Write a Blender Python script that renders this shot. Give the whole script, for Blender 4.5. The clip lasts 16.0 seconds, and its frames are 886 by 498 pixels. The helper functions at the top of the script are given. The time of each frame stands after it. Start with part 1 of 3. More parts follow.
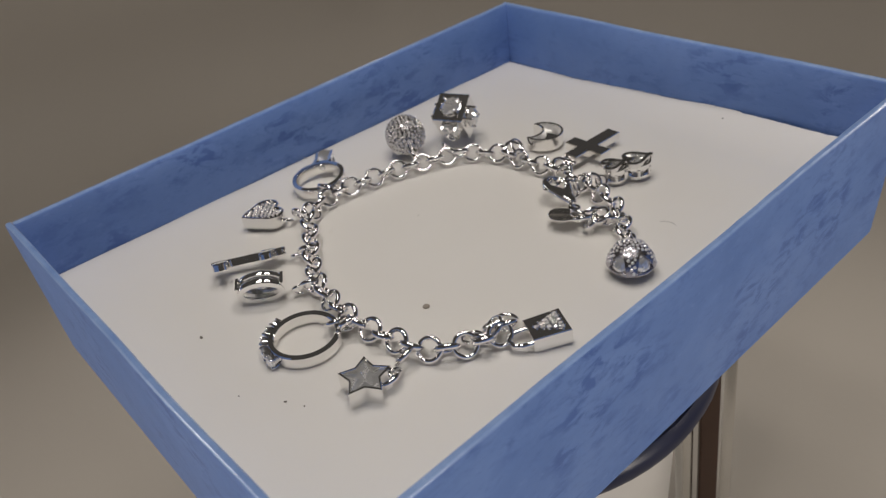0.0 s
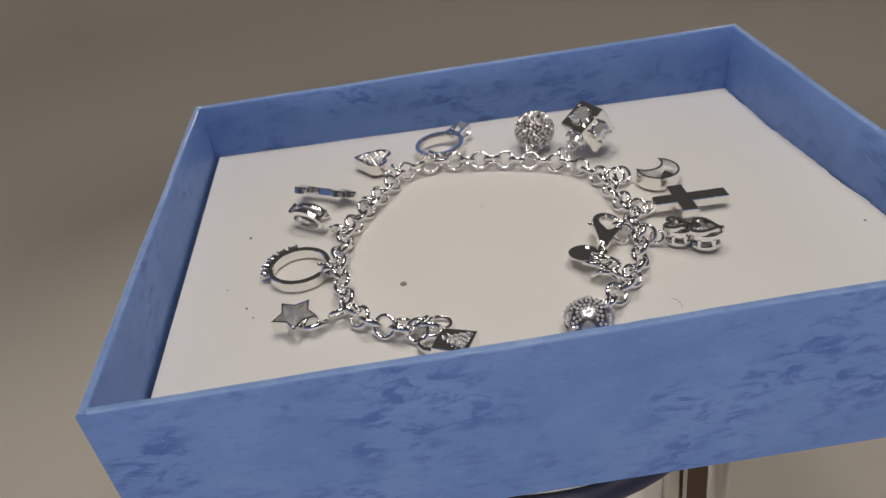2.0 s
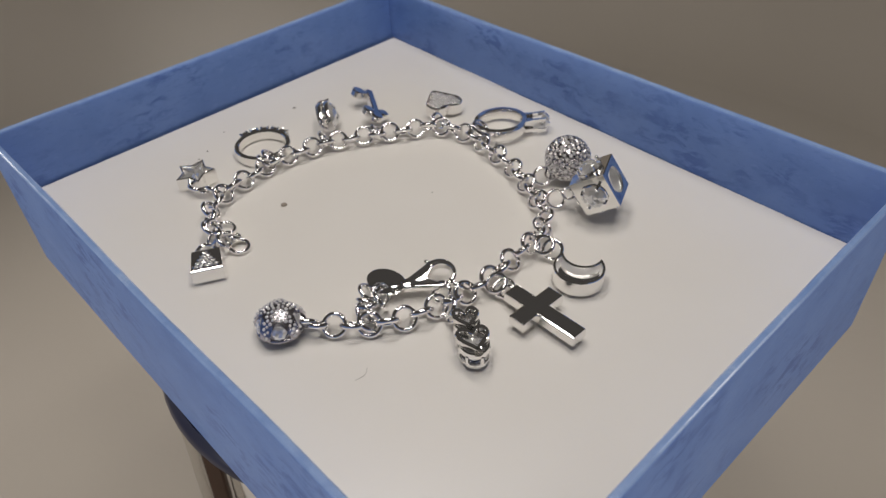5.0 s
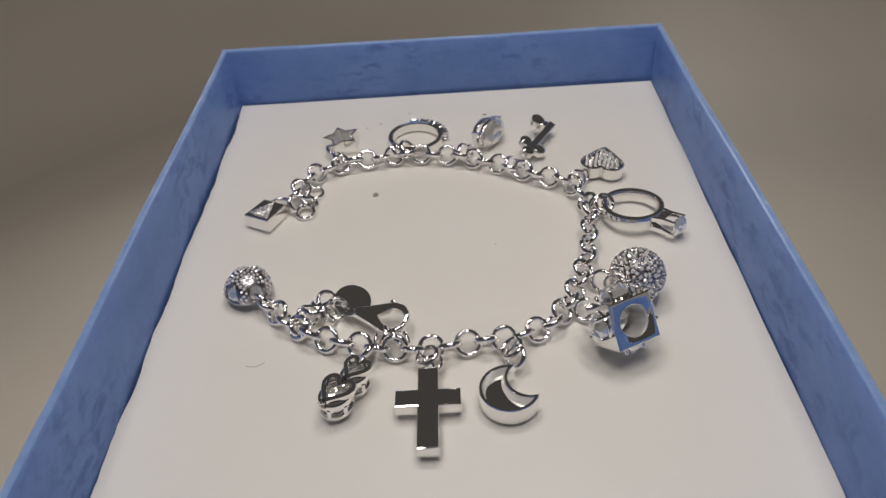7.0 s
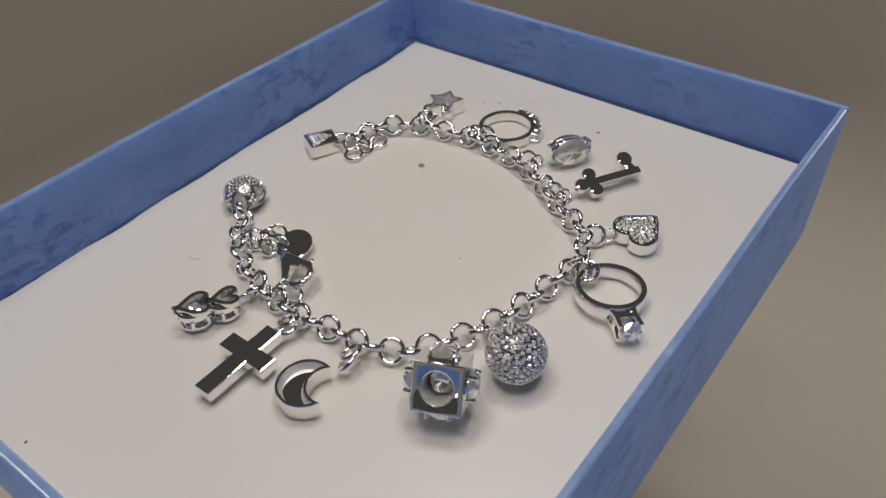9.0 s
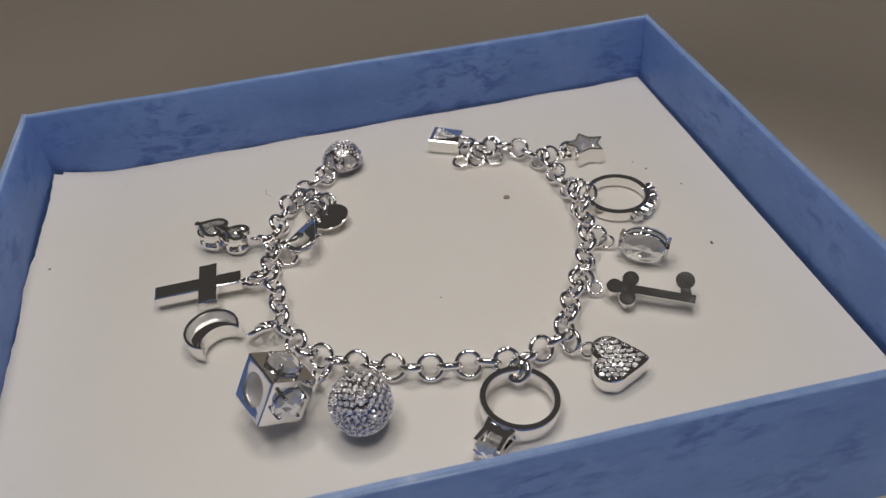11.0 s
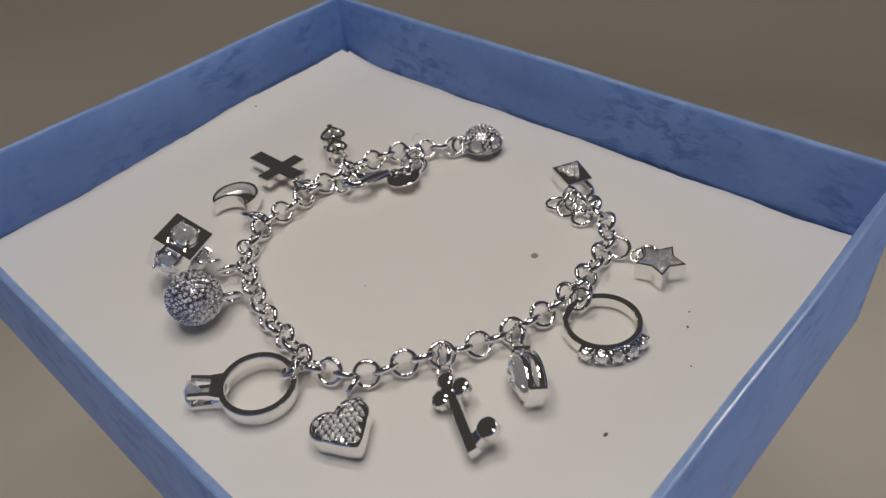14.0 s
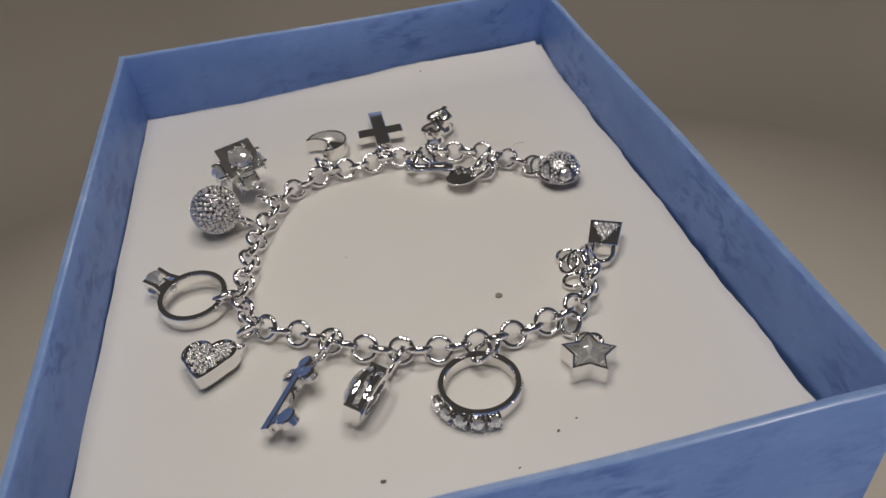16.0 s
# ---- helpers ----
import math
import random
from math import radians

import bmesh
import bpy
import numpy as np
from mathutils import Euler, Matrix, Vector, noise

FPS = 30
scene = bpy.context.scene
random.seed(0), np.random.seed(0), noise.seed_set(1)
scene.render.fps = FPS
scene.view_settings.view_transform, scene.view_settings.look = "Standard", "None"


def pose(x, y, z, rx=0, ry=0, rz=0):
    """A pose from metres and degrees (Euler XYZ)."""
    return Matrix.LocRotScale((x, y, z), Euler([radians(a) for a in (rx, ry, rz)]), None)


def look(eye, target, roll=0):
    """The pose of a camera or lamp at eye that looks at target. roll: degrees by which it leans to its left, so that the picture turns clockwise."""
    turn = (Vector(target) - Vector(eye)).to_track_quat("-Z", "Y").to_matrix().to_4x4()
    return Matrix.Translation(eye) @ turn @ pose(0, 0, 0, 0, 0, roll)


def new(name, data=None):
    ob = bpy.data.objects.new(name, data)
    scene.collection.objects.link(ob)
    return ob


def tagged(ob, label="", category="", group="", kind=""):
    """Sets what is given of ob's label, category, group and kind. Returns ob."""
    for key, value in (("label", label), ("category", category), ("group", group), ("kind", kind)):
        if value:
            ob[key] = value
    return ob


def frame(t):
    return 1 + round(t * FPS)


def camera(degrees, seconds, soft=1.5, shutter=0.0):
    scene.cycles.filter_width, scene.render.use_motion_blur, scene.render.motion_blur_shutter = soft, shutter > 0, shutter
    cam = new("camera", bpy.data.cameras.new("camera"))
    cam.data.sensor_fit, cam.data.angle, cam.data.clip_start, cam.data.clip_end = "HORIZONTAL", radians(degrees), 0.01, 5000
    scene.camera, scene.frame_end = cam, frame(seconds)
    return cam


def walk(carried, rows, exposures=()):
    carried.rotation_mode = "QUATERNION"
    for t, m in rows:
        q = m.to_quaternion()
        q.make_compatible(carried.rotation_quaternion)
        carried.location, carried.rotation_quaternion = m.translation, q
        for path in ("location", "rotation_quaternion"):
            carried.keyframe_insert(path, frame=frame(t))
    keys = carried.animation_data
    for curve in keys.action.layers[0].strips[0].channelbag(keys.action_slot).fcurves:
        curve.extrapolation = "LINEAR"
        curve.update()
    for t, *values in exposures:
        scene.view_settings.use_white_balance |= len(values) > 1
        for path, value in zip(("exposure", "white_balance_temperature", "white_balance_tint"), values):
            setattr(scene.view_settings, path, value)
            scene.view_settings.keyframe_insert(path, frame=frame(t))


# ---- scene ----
from collections import namedtuple

cam = camera(59.65, 16.0, 1.4)
cam.data.dof.use_dof, cam.data.dof.focus_distance, cam.data.dof.aperture_fstop = True, 0.155, 32.0
PATH = [
    (0, (-0.1247, 0.0743, 0.1025), (0.0062, -0.0265, -0.0101), -8.13),
    (0.5, (-0.1381, 0.0595, 0.1038), (0.0078, -0.0197, -0.0077), -7.93),
    (1, (-0.1495, 0.0407, 0.1050), (0.0063, -0.0173, -0.0061), -7.24),
    (1.5, (-0.1589, 0.0179, 0.1052), (0.0041, -0.0153, -0.0059), -7.00),
    (2, (-0.1635, -0.0041, 0.1054), (0.0024, -0.0116, -0.0061), -6.82),
    (2.5, (-0.1656, -0.0300, 0.1081), (-0.0011, -0.0098, -0.0037), -5.95),
    (3, (-0.1605, -0.0609, 0.1131), (-0.0042, -0.0110, -0.0012), -7.12),
    (3.5, (-0.1486, -0.0850, 0.1132), (-0.0020, -0.0272, -0.0099), -3.00),
    (4, (-0.1336, -0.1072, 0.1166), (-0.0016, -0.0300, -0.0123), -3.04),
    (4.2, (-0.1270, -0.1152, 0.1168), (0.0007, -0.0311, -0.0121), -2.50),
    (4.7, (-0.1075, -0.1339, 0.1159), (0.0060, -0.0321, -0.0134), -2.37),
    (5.2, (-0.0835, -0.1481, 0.1133), (0.0093, -0.0255, -0.0146), -2.80),
    (5.8, (-0.0526, -0.1588, 0.1101), (0.0080, -0.0154, -0.0154), -3.52),
    (6.3, (-0.0279, -0.1637, 0.1094), (0.0049, -0.0109, -0.0154), -3.83),
    (6.5, (-0.0192, -0.1633, 0.1101), (0.0012, -0.0088, -0.0152), -4.47),
    (7, (0.0038, -0.1638, 0.1127), (-0.0024, -0.0082, -0.0128), -4.62),
    (7.5, (0.0280, -0.1581, 0.1143), (-0.0020, -0.0065, -0.0126), -4.39),
    (8, (0.0520, -0.1485, 0.1143), (-0.0015, -0.0056, -0.0150), -4.10),
    (8.5, (0.0708, -0.1347, 0.1127), (-0.0067, -0.0066, -0.0197), -4.17),
    (8.7, (0.0782, -0.1318, 0.1152), (-0.0059, -0.0075, -0.0171), -3.48),
    (9.2, (0.0950, -0.1158, 0.1149), (-0.0092, -0.0082, -0.0176), -3.70),
    (9.75, (0.1092, -0.0949, 0.1143), (-0.0147, -0.0098, -0.0176), -4.38),
    (10.3, (0.1192, -0.0719, 0.1136), (-0.0198, -0.0129, -0.0175), -5.13),
    (10.8, (0.1252, -0.0499, 0.1132), (-0.0224, -0.0162, -0.0175), -5.54),
    (11, (0.1267, -0.0405, 0.1140), (-0.0233, -0.0167, -0.0161), -5.51),
    (11.5, (0.1271, -0.0179, 0.1127), (-0.0254, -0.0203, -0.0167), -6.10),
    (12, (0.1238, 0.0046, 0.1113), (-0.0262, -0.0240, -0.0179), -6.82),
    (12.5, (0.1184, 0.0251, 0.1100), (-0.0264, -0.0267, -0.0179), -6.93),
    (13, (0.1073, 0.0476, 0.1087), (-0.0265, -0.0293, -0.0185), -7.35),
    (13.5, (0.0972, 0.0638, 0.1081), (-0.0248, -0.0318, -0.0183), -6.81),
    (14, (0.0819, 0.0804, 0.1086), (-0.0231, -0.0342, -0.0173), -7.09),
    (14.5, (0.0661, 0.0933, 0.1079), (-0.0198, -0.0369, -0.0173), -7.49),
    (15, (0.0478, 0.1032, 0.1059), (-0.0188, -0.0386, -0.0184), -6.95),
    (15.5, (0.0292, 0.1108, 0.1063), (-0.0162, -0.0395, -0.0176), -6.62),
    (16, (0.0082, 0.1158, 0.1064), (-0.0140, -0.0405, -0.0164), -6.39),
]
walk(cam, [(t, look(eye, target, roll)) for t, eye, target, roll in PATH],
     [(0, -0.18), (2, -0.03), (4, -0.03), (8, -0.08), (11, -0.2), (16, -0.22)])

MM = 0.001
GROUND = -0.15

# ---- light: a dim room, and added lamps standing in for a flash beside the camera ----
world = bpy.data.worlds.new("dim_room")
scene.world = world
world.use_nodes = True
world.node_tree.nodes["Background"].inputs["Color"].default_value = (1.0, 0.92, 0.86, 1)
world.node_tree.nodes["Background"].inputs["Strength"].default_value = 0.05


def added_lamp_at(eye, target, size, watts):
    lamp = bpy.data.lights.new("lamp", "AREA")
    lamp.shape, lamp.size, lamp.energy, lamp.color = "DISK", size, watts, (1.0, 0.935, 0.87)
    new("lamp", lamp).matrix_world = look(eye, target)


# added overhead ring: the main light on the card
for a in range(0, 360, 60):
    added_lamp_at((0.12 * math.cos(radians(a)), -0.028 + 0.13 * math.sin(radians(a)), 0.42), (0, -0.028, 0), 0.06, 0.215)
# weak added ring, to brighten the sides of chain and charms
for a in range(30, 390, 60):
    added_lamp_at((0.33 * math.cos(radians(a)), -0.028 + 0.35 * math.sin(radians(a)), 0.078), (0, -0.028, 0), 0.02, 0.02)
# added ring at rim height for the box's outer sides, stronger on one half
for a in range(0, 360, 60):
    added_lamp_at((0.30 * math.cos(radians(a)), -0.028 + 0.32 * math.sin(radians(a)), 0.021), (0, -0.028, -0.02), 0.03, 0.19 if 120 <= a <= 240 else 0.105)


# ---- materials ----
def material(name, colour, rough=0.5, metal=0.0):
    m = bpy.data.materials.new(name)
    m.use_nodes = True
    b = m.node_tree.nodes["Principled BSDF"]
    b.inputs["Base Color"].default_value = (*colour, 1)
    b.inputs["Roughness"].default_value = rough
    b.inputs["Metallic"].default_value = metal
    return m, m.node_tree, b


def add(tree, kind, **values):
    n = tree.nodes.new(kind)
    for key, value in values.items():
        n.inputs[key.replace("_", " ")].default_value = value
    return n


def coords(tree, scale=(1, 1, 1)):
    c = tree.nodes.new("ShaderNodeTexCoord")
    m = tree.nodes.new("ShaderNodeMapping")
    m.inputs["Scale"].default_value = scale
    tree.links.new(c.outputs["Object"], m.inputs["Vector"])
    return m.outputs["Vector"]


def noise_tex(tree, vector, scale, detail=4.0, rough=0.55, distort=0.0):
    n = add(tree, "ShaderNodeTexNoise", Scale=scale, Detail=detail, Roughness=rough, Distortion=distort)
    tree.links.new(vector, n.inputs["Vector"])
    return n.outputs["Fac"]


def ramp(tree, fac, stops):
    r = tree.nodes.new("ShaderNodeValToRGB")
    while len(r.color_ramp.elements) < len(stops):
        r.color_ramp.elements.new(0.5)
    for e, (at, colour) in zip(r.color_ramp.elements, stops):
        e.position, e.color = at, (*colour, 1)
    tree.links.new(fac, r.inputs["Fac"])
    return r.outputs["Color"]


def mixed(tree, fac, a, b, kind="MIX"):
    n = tree.nodes.new("ShaderNodeMix")
    n.data_type, n.blend_type = "RGBA", kind
    for socket, value in ((n.inputs[0], fac), (n.inputs[6], a), (n.inputs[7], b)):
        if isinstance(value, (int, float)):
            socket.default_value = value
        elif isinstance(value, tuple):
            socket.default_value = (*value, 1)
        else:
            tree.links.new(value, socket)
    return n.outputs[2]


def bumped(tree, b, height, strength, distance):
    n = add(tree, "ShaderNodeBump", Strength=strength, Distance=distance)
    tree.links.new(height, n.inputs["Height"])
    tree.links.new(n.outputs["Normal"], b.inputs["Normal"])


SILVER, t_, b_ = material("polished_silver", (0.96, 0.95, 0.94), 0.05, 1.0)
v_ = coords(t_)
bumped(t_, b_, noise_tex(t_, v_, 420, 3), 0.05, 0.0003)
t_.links.new(ramp(t_, noise_tex(t_, v_, 900, 3), [(0.35, (0.03, 0.03, 0.03)), (0.75, (0.09, 0.09, 0.09))]), b_.inputs["Roughness"])

SILVER_FLAT, t_, b_ = material("flat_polished_silver", (0.90, 0.89, 0.87), 0.10, 1.0)
v_ = coords(t_)
bumped(t_, b_, noise_tex(t_, v_, 160, 2), 0.025, 0.0004)
t_.links.new(ramp(t_, noise_tex(t_, v_, 700, 4), [(0.35, (0.03, 0.03, 0.03)), (0.75, (0.09, 0.09, 0.09))]), b_.inputs["Roughness"])

CRYSTAL, t_, b_ = material("clear_crystal", (1.0, 1.0, 1.0), 0.0)
b_.inputs["Transmission Weight"].default_value = 0.25
b_.inputs["IOR"].default_value = 1.9
b_.inputs["Metallic"].default_value = 0.62

PAVE, t_, b_ = material("pave_crystal", (0.92, 0.91, 0.92), 0.05, 0.42)
o_ = t_.nodes.new("ShaderNodeObjectInfo")
t_.links.new(ramp(t_, o_.outputs["Random"], [(0.0, (0.80, 0.78, 0.80)), (0.35, (0.95, 0.94, 0.95)), (1.0, (1.0, 0.99, 0.98))]), b_.inputs["Base Color"])

GREY_SILVER, t_, b_ = material("grained_silver", (0.55, 0.53, 0.56), 0.25, 1.0)
v_ = coords(t_)
t_.links.new(mixed(t_, noise_tex(t_, v_, 900, 3), (0.34, 0.32, 0.35), (0.62, 0.60, 0.63)), b_.inputs["Base Color"])

MATTE_SILVER, t_, b_ = material("matte_silver", (0.92, 0.91, 0.90), 0.45, 0.7)
v_ = coords(t_)
bumped(t_, b_, noise_tex(t_, v_, 900, 3), 0.1, 0.0003)

PAPER, t_, b_ = material("white_card", (0.80, 0.78, 0.74), 0.42)
b_.inputs["Coat Weight"].default_value, b_.inputs["Coat Roughness"].default_value = 0.5, 0.2
v_ = coords(t_)
c_ = mixed(t_, noise_tex(t_, v_, 25, 3), (0.78, 0.755, 0.715), (0.83, 0.81, 0.78))
fibre_ = noise_tex(t_, v_, 1500, 4)
c_ = mixed(t_, ramp(t_, noise_tex(t_, v_, 60, 5, 0.7), [(0.66, (0, 0, 0)), (0.78, (0.25, 0.25, 0.25))]), c_, (0.62, 0.58, 0.52))
t_.links.new(c_, b_.inputs["Base Color"])
bumped(t_, b_, mixed(t_, 0.75, fibre_, noise_tex(t_, v_, 90, 3)), 0.12, 0.0005)

BLUE, t_, b_ = material("marbled_blue_paper", (0.112, 0.221, 0.609), 0.45)
v_ = coords(t_)
big_ = noise_tex(t_, coords(t_, (1, 1, 1.3)), 44, 4, 0.6, 0.3)
streak_ = noise_tex(t_, coords(t_, (1, 1, 2.3)), 150, 5, 0.62, 0.5)
c_ = ramp(t_, big_, [(0.25, (0.112, 0.211, 0.514)), (0.5, (0.140, 0.250, 0.578)), (0.75, (0.172, 0.288, 0.619))])
cluster_ = ramp(t_, noise_tex(t_, coords(t_, (1, 1, 1.4)), 38, 4, 0.6), [(0.46, (0, 0, 0)), (0.63, (0.9, 0.9, 0.9))])
mask_ = mixed(t_, 1.0, ramp(t_, streak_, [(0.485, (0, 0, 0)), (0.60, (1, 1, 1))]), cluster_, "MULTIPLY")
c_ = mixed(t_, mask_, c_, (0.065, 0.139, 0.420))
fine_ = ramp(t_, noise_tex(t_, coords(t_, (1, 1, 3.0)), 420, 4, 0.6), [(0.56, (0, 0, 0)), (0.68, (0.3, 0.3, 0.3))])
c_ = mixed(t_, fine_, c_, (0.079, 0.158, 0.452))
c_ = mixed(t_, ramp(t_, noise_tex(t_, coords(t_, (1, 1, 2)), 240, 5, 0.7), [(0.60, (0, 0, 0)), (0.74, (0.5, 0.5, 0.5))]), c_, (0.214, 0.336, 0.672))
t_.links.new(c_, b_.inputs["Base Color"])
bumped(t_, b_, mixed(t_, 0.5, noise_tex(t_, v_, 500, 4), streak_), 0.10, 0.0004)

# paler than the sides: the fold's sheen painted in, with some wear
BLUE_EDGE, t_, b_ = material("worn_highlit_blue_paper_fold", (0.22, 0.36, 0.74), 0.3)
v_ = coords(t_)
c_ = ramp(t_, noise_tex(t_, v_, 120, 5, 0.7), [(0.35, (0.18, 0.29, 0.57)), (0.6, (0.24, 0.36, 0.64)), (0.78, (0.40, 0.50, 0.72))])
t_.links.new(c_, b_.inputs["Base Color"])
bumped(t_, b_, noise_tex(t_, v_, 300, 4), 0.15, 0.0004)

CREAM, t_, b_ = material("cream_backdrop", (0.33, 0.30, 0.265), 0.7)
v_ = coords(t_)
t_.links.new(mixed(t_, noise_tex(t_, v_, 3, 4), (0.335, 0.306, 0.268), (0.385, 0.352, 0.308)), b_.inputs["Base Color"])
bumped(t_, b_, noise_tex(t_, v_, 220, 4), 0.08, 0.001)

NAVY, t_, b_ = material("navy_plastic", (0.012, 0.016, 0.045), 0.35)
v_ = coords(t_)
t_.links.new(mixed(t_, noise_tex(t_, v_, 60, 4), (0.010, 0.013, 0.038), (0.020, 0.026, 0.065)), b_.inputs["Base Color"])

STAND_WHITE, t_, b_ = material("white_enamel", (0.74, 0.72, 0.69), 0.3)
v_ = coords(t_)
t_.links.new(mixed(t_, noise_tex(t_, v_, 30, 4), (0.70, 0.68, 0.65), (0.78, 0.76, 0.73)), b_.inputs["Base Color"])

CHROME, t_, b_ = material("brushed_chrome", (0.72, 0.71, 0.69), 0.25, 1.0)
v_ = coords(t_, (1, 1, 0.05))
bumped(t_, b_, noise_tex(t_, v_, 900, 3), 0.1, 0.0003)

BROWN, t_, b_ = material("dark_brown_wood", (0.045, 0.022, 0.014), 0.5)
v_ = coords(t_, (1, 1, 0.1))
t_.links.new(mixed(t_, noise_tex(t_, v_, 200, 5), (0.030, 0.015, 0.010), (0.065, 0.033, 0.020)), b_.inputs["Base Color"])

# emission gives the strip by the backdrop its overbright white
GLOW, t_, b_ = material("glowing_white", (0.9, 0.9, 0.9), 0.5)
b_.inputs["Emission Color"].default_value, b_.inputs["Emission Strength"].default_value = (1.0, 0.98, 0.95, 1), 1.6

SPECK, t_, b_ = material("grey_speck", (0.16, 0.14, 0.12), 0.6)
CRUMB, t_, b_ = material("brown_crumb", (0.30, 0.26, 0.22), 0.35)
FOAM, t_, b_ = material("grey_board", (0.30, 0.28, 0.26), 0.8)


# ---- mesh helpers (lengths in millimetres until a mesh is finished) ----
def part(name, bm, mat, parent=None, label="", m=None, smooth=True, sharp=38):
    me = bpy.data.meshes.new(name)
    bmesh.ops.recalc_face_normals(bm, faces=bm.faces)
    bmesh.ops.scale(bm, vec=(MM, MM, MM), verts=bm.verts)
    bm.to_mesh(me)
    bm.free()
    me.materials.append(mat)
    if smooth:
        me.shade_smooth()
        me.set_sharp_from_angle(angle=radians(sharp))
    return placed(name, me, parent, label, m)


def placed(name, me, parent=None, label="", m=None):
    ob = new(name, me)
    if parent is not None:
        ob.parent = parent
    if m is not None:
        ob.matrix_basis = m
    if label:
        ob["label"] = label
    return ob


def thing(name, label, category, m=None, group="", kind=""):
    ob = new(name)
    ob.empty_display_size = 0.01
    if m is not None:
        ob.matrix_basis = m
    return tagged(ob, label, category, group, kind)


def at(x, y, z=0.0, rx=0, ry=0, rz=0):
    """A pose in millimetres and degrees."""
    return pose(x * MM, y * MM, z * MM, rx, ry, rz)


def ring_mesh(bm, radius, wire, sides=10, steps=28, flat=1.0, m=None, stretch=1.0):
    """A round wire ring in the xy plane; flat squeezes the wire's height."""
    rings = []
    for i in range(steps):
        a = 2 * math.pi * i / steps
        row = []
        for j in range(sides):
            b = 2 * math.pi * j / sides
            r = radius + wire * math.cos(b)
            v = Vector((r * math.cos(a) * stretch, r * math.sin(a), wire * flat * math.sin(b)))
            row.append(bm.verts.new(m @ v if m else v))
        rings.append(row)
    for i in range(steps):
        for j in range(sides):
            k, n = (i + 1) % steps, (j + 1) % sides
            bm.faces.new((rings[i][j], rings[k][j], rings[k][n], rings[i][n]))


def lathe(bm, profile, steps=32, m=None, closed=False):
    """Turns (radius, height) pairs round z."""
    rows = []
    for r, z in profile:
        row = []
        for i in range(steps):
            a = 2 * math.pi * i / steps
            v = Vector((r * math.cos(a), r * math.sin(a), z))
            row.append(bm.verts.new(m @ v if m else v))
        rows.append(row)
    pairs = list(zip(rows, rows[1:])) + ([(rows[-1], rows[0])] if closed else [])
    for lower, upper in pairs:
        for i in range(steps):
            k = (i + 1) % steps
            bm.faces.new((lower[i], lower[k], upper[k], upper[i]))
    if not closed:
        bm.faces.new(rows[0][::-1])
        bm.faces.new(rows[-1])


def loops_mesh(bm, loops, cap_first=True, cap_last=True):
    """Joins outlines of equal length, each a list of 3D points, into a skin."""
    rows = [[bm.verts.new(p) for p in loop] for loop in loops]
    n = len(rows[0])
    for lower, upper in zip(rows, rows[1:]):
        for i in range(n):
            k = (i + 1) % n
            bm.faces.new((lower[i], lower[k], upper[k], upper[i]))
    if cap_first:
        bm.faces.new(rows[0][::-1])
    if cap_last:
        bm.faces.new(rows[-1])


def inset(outline, d):
    """The outline (counter-clockwise) drawn in by d, mitred."""
    out, n = [], len(outline)
    for i in range(n):
        p0, p1, p2 = (Vector(outline[j % n]).to_2d() for j in (i - 1, i, i + 1))
        e0, e1 = (p1 - p0).normalized(), (p2 - p1).normalized()
        n0, n1 = Vector((-e0.y, e0.x)), Vector((-e1.y, e1.x))
        mid = n0 + n1
        s = d / max(0.35, 1 + n0.dot(n1))
        out.append(tuple(p1 + mid * s))
    return out


def slab(bm, outline, z0, z1, bevel=0.25):
    """A plate with softened top and bottom edges."""
    small = inset(outline, bevel)
    loops_mesh(bm, [[(x, y, z0) for x, y in small], [(x, y, z0 + bevel) for x, y in outline],
                    [(x, y, z1 - bevel) for x, y in outline], [(x, y, z1 - bevel * 0.3) for x, y in inset(outline, bevel * 0.3)], [(x, y, z1) for x, y in small]])


def tray(bm, shape, z0, z1, rim, depth, floor_in=0.3, bevel=0.2, sink=0.0, foot=0.0):
    """A plate with a hollow in its top; shape(d) is its outline drawn in by d."""
    at_z = lambda d, z: [(x, y, z) for x, y in shape(d)]
    loops_mesh(bm, [at_z(bevel + foot, z0), at_z(0, z0 + bevel + foot * 1.6), at_z(0, z1 - bevel), at_z(bevel, z1), at_z(rim - bevel * 0.5, z1),
                    at_z(rim, z1 - bevel), at_z(rim + floor_in, z1 - depth)] + ([[(x * 0.03, y * 0.03, z1 - depth - sink) for x, y in shape(rim + floor_in)]] if sink else []))


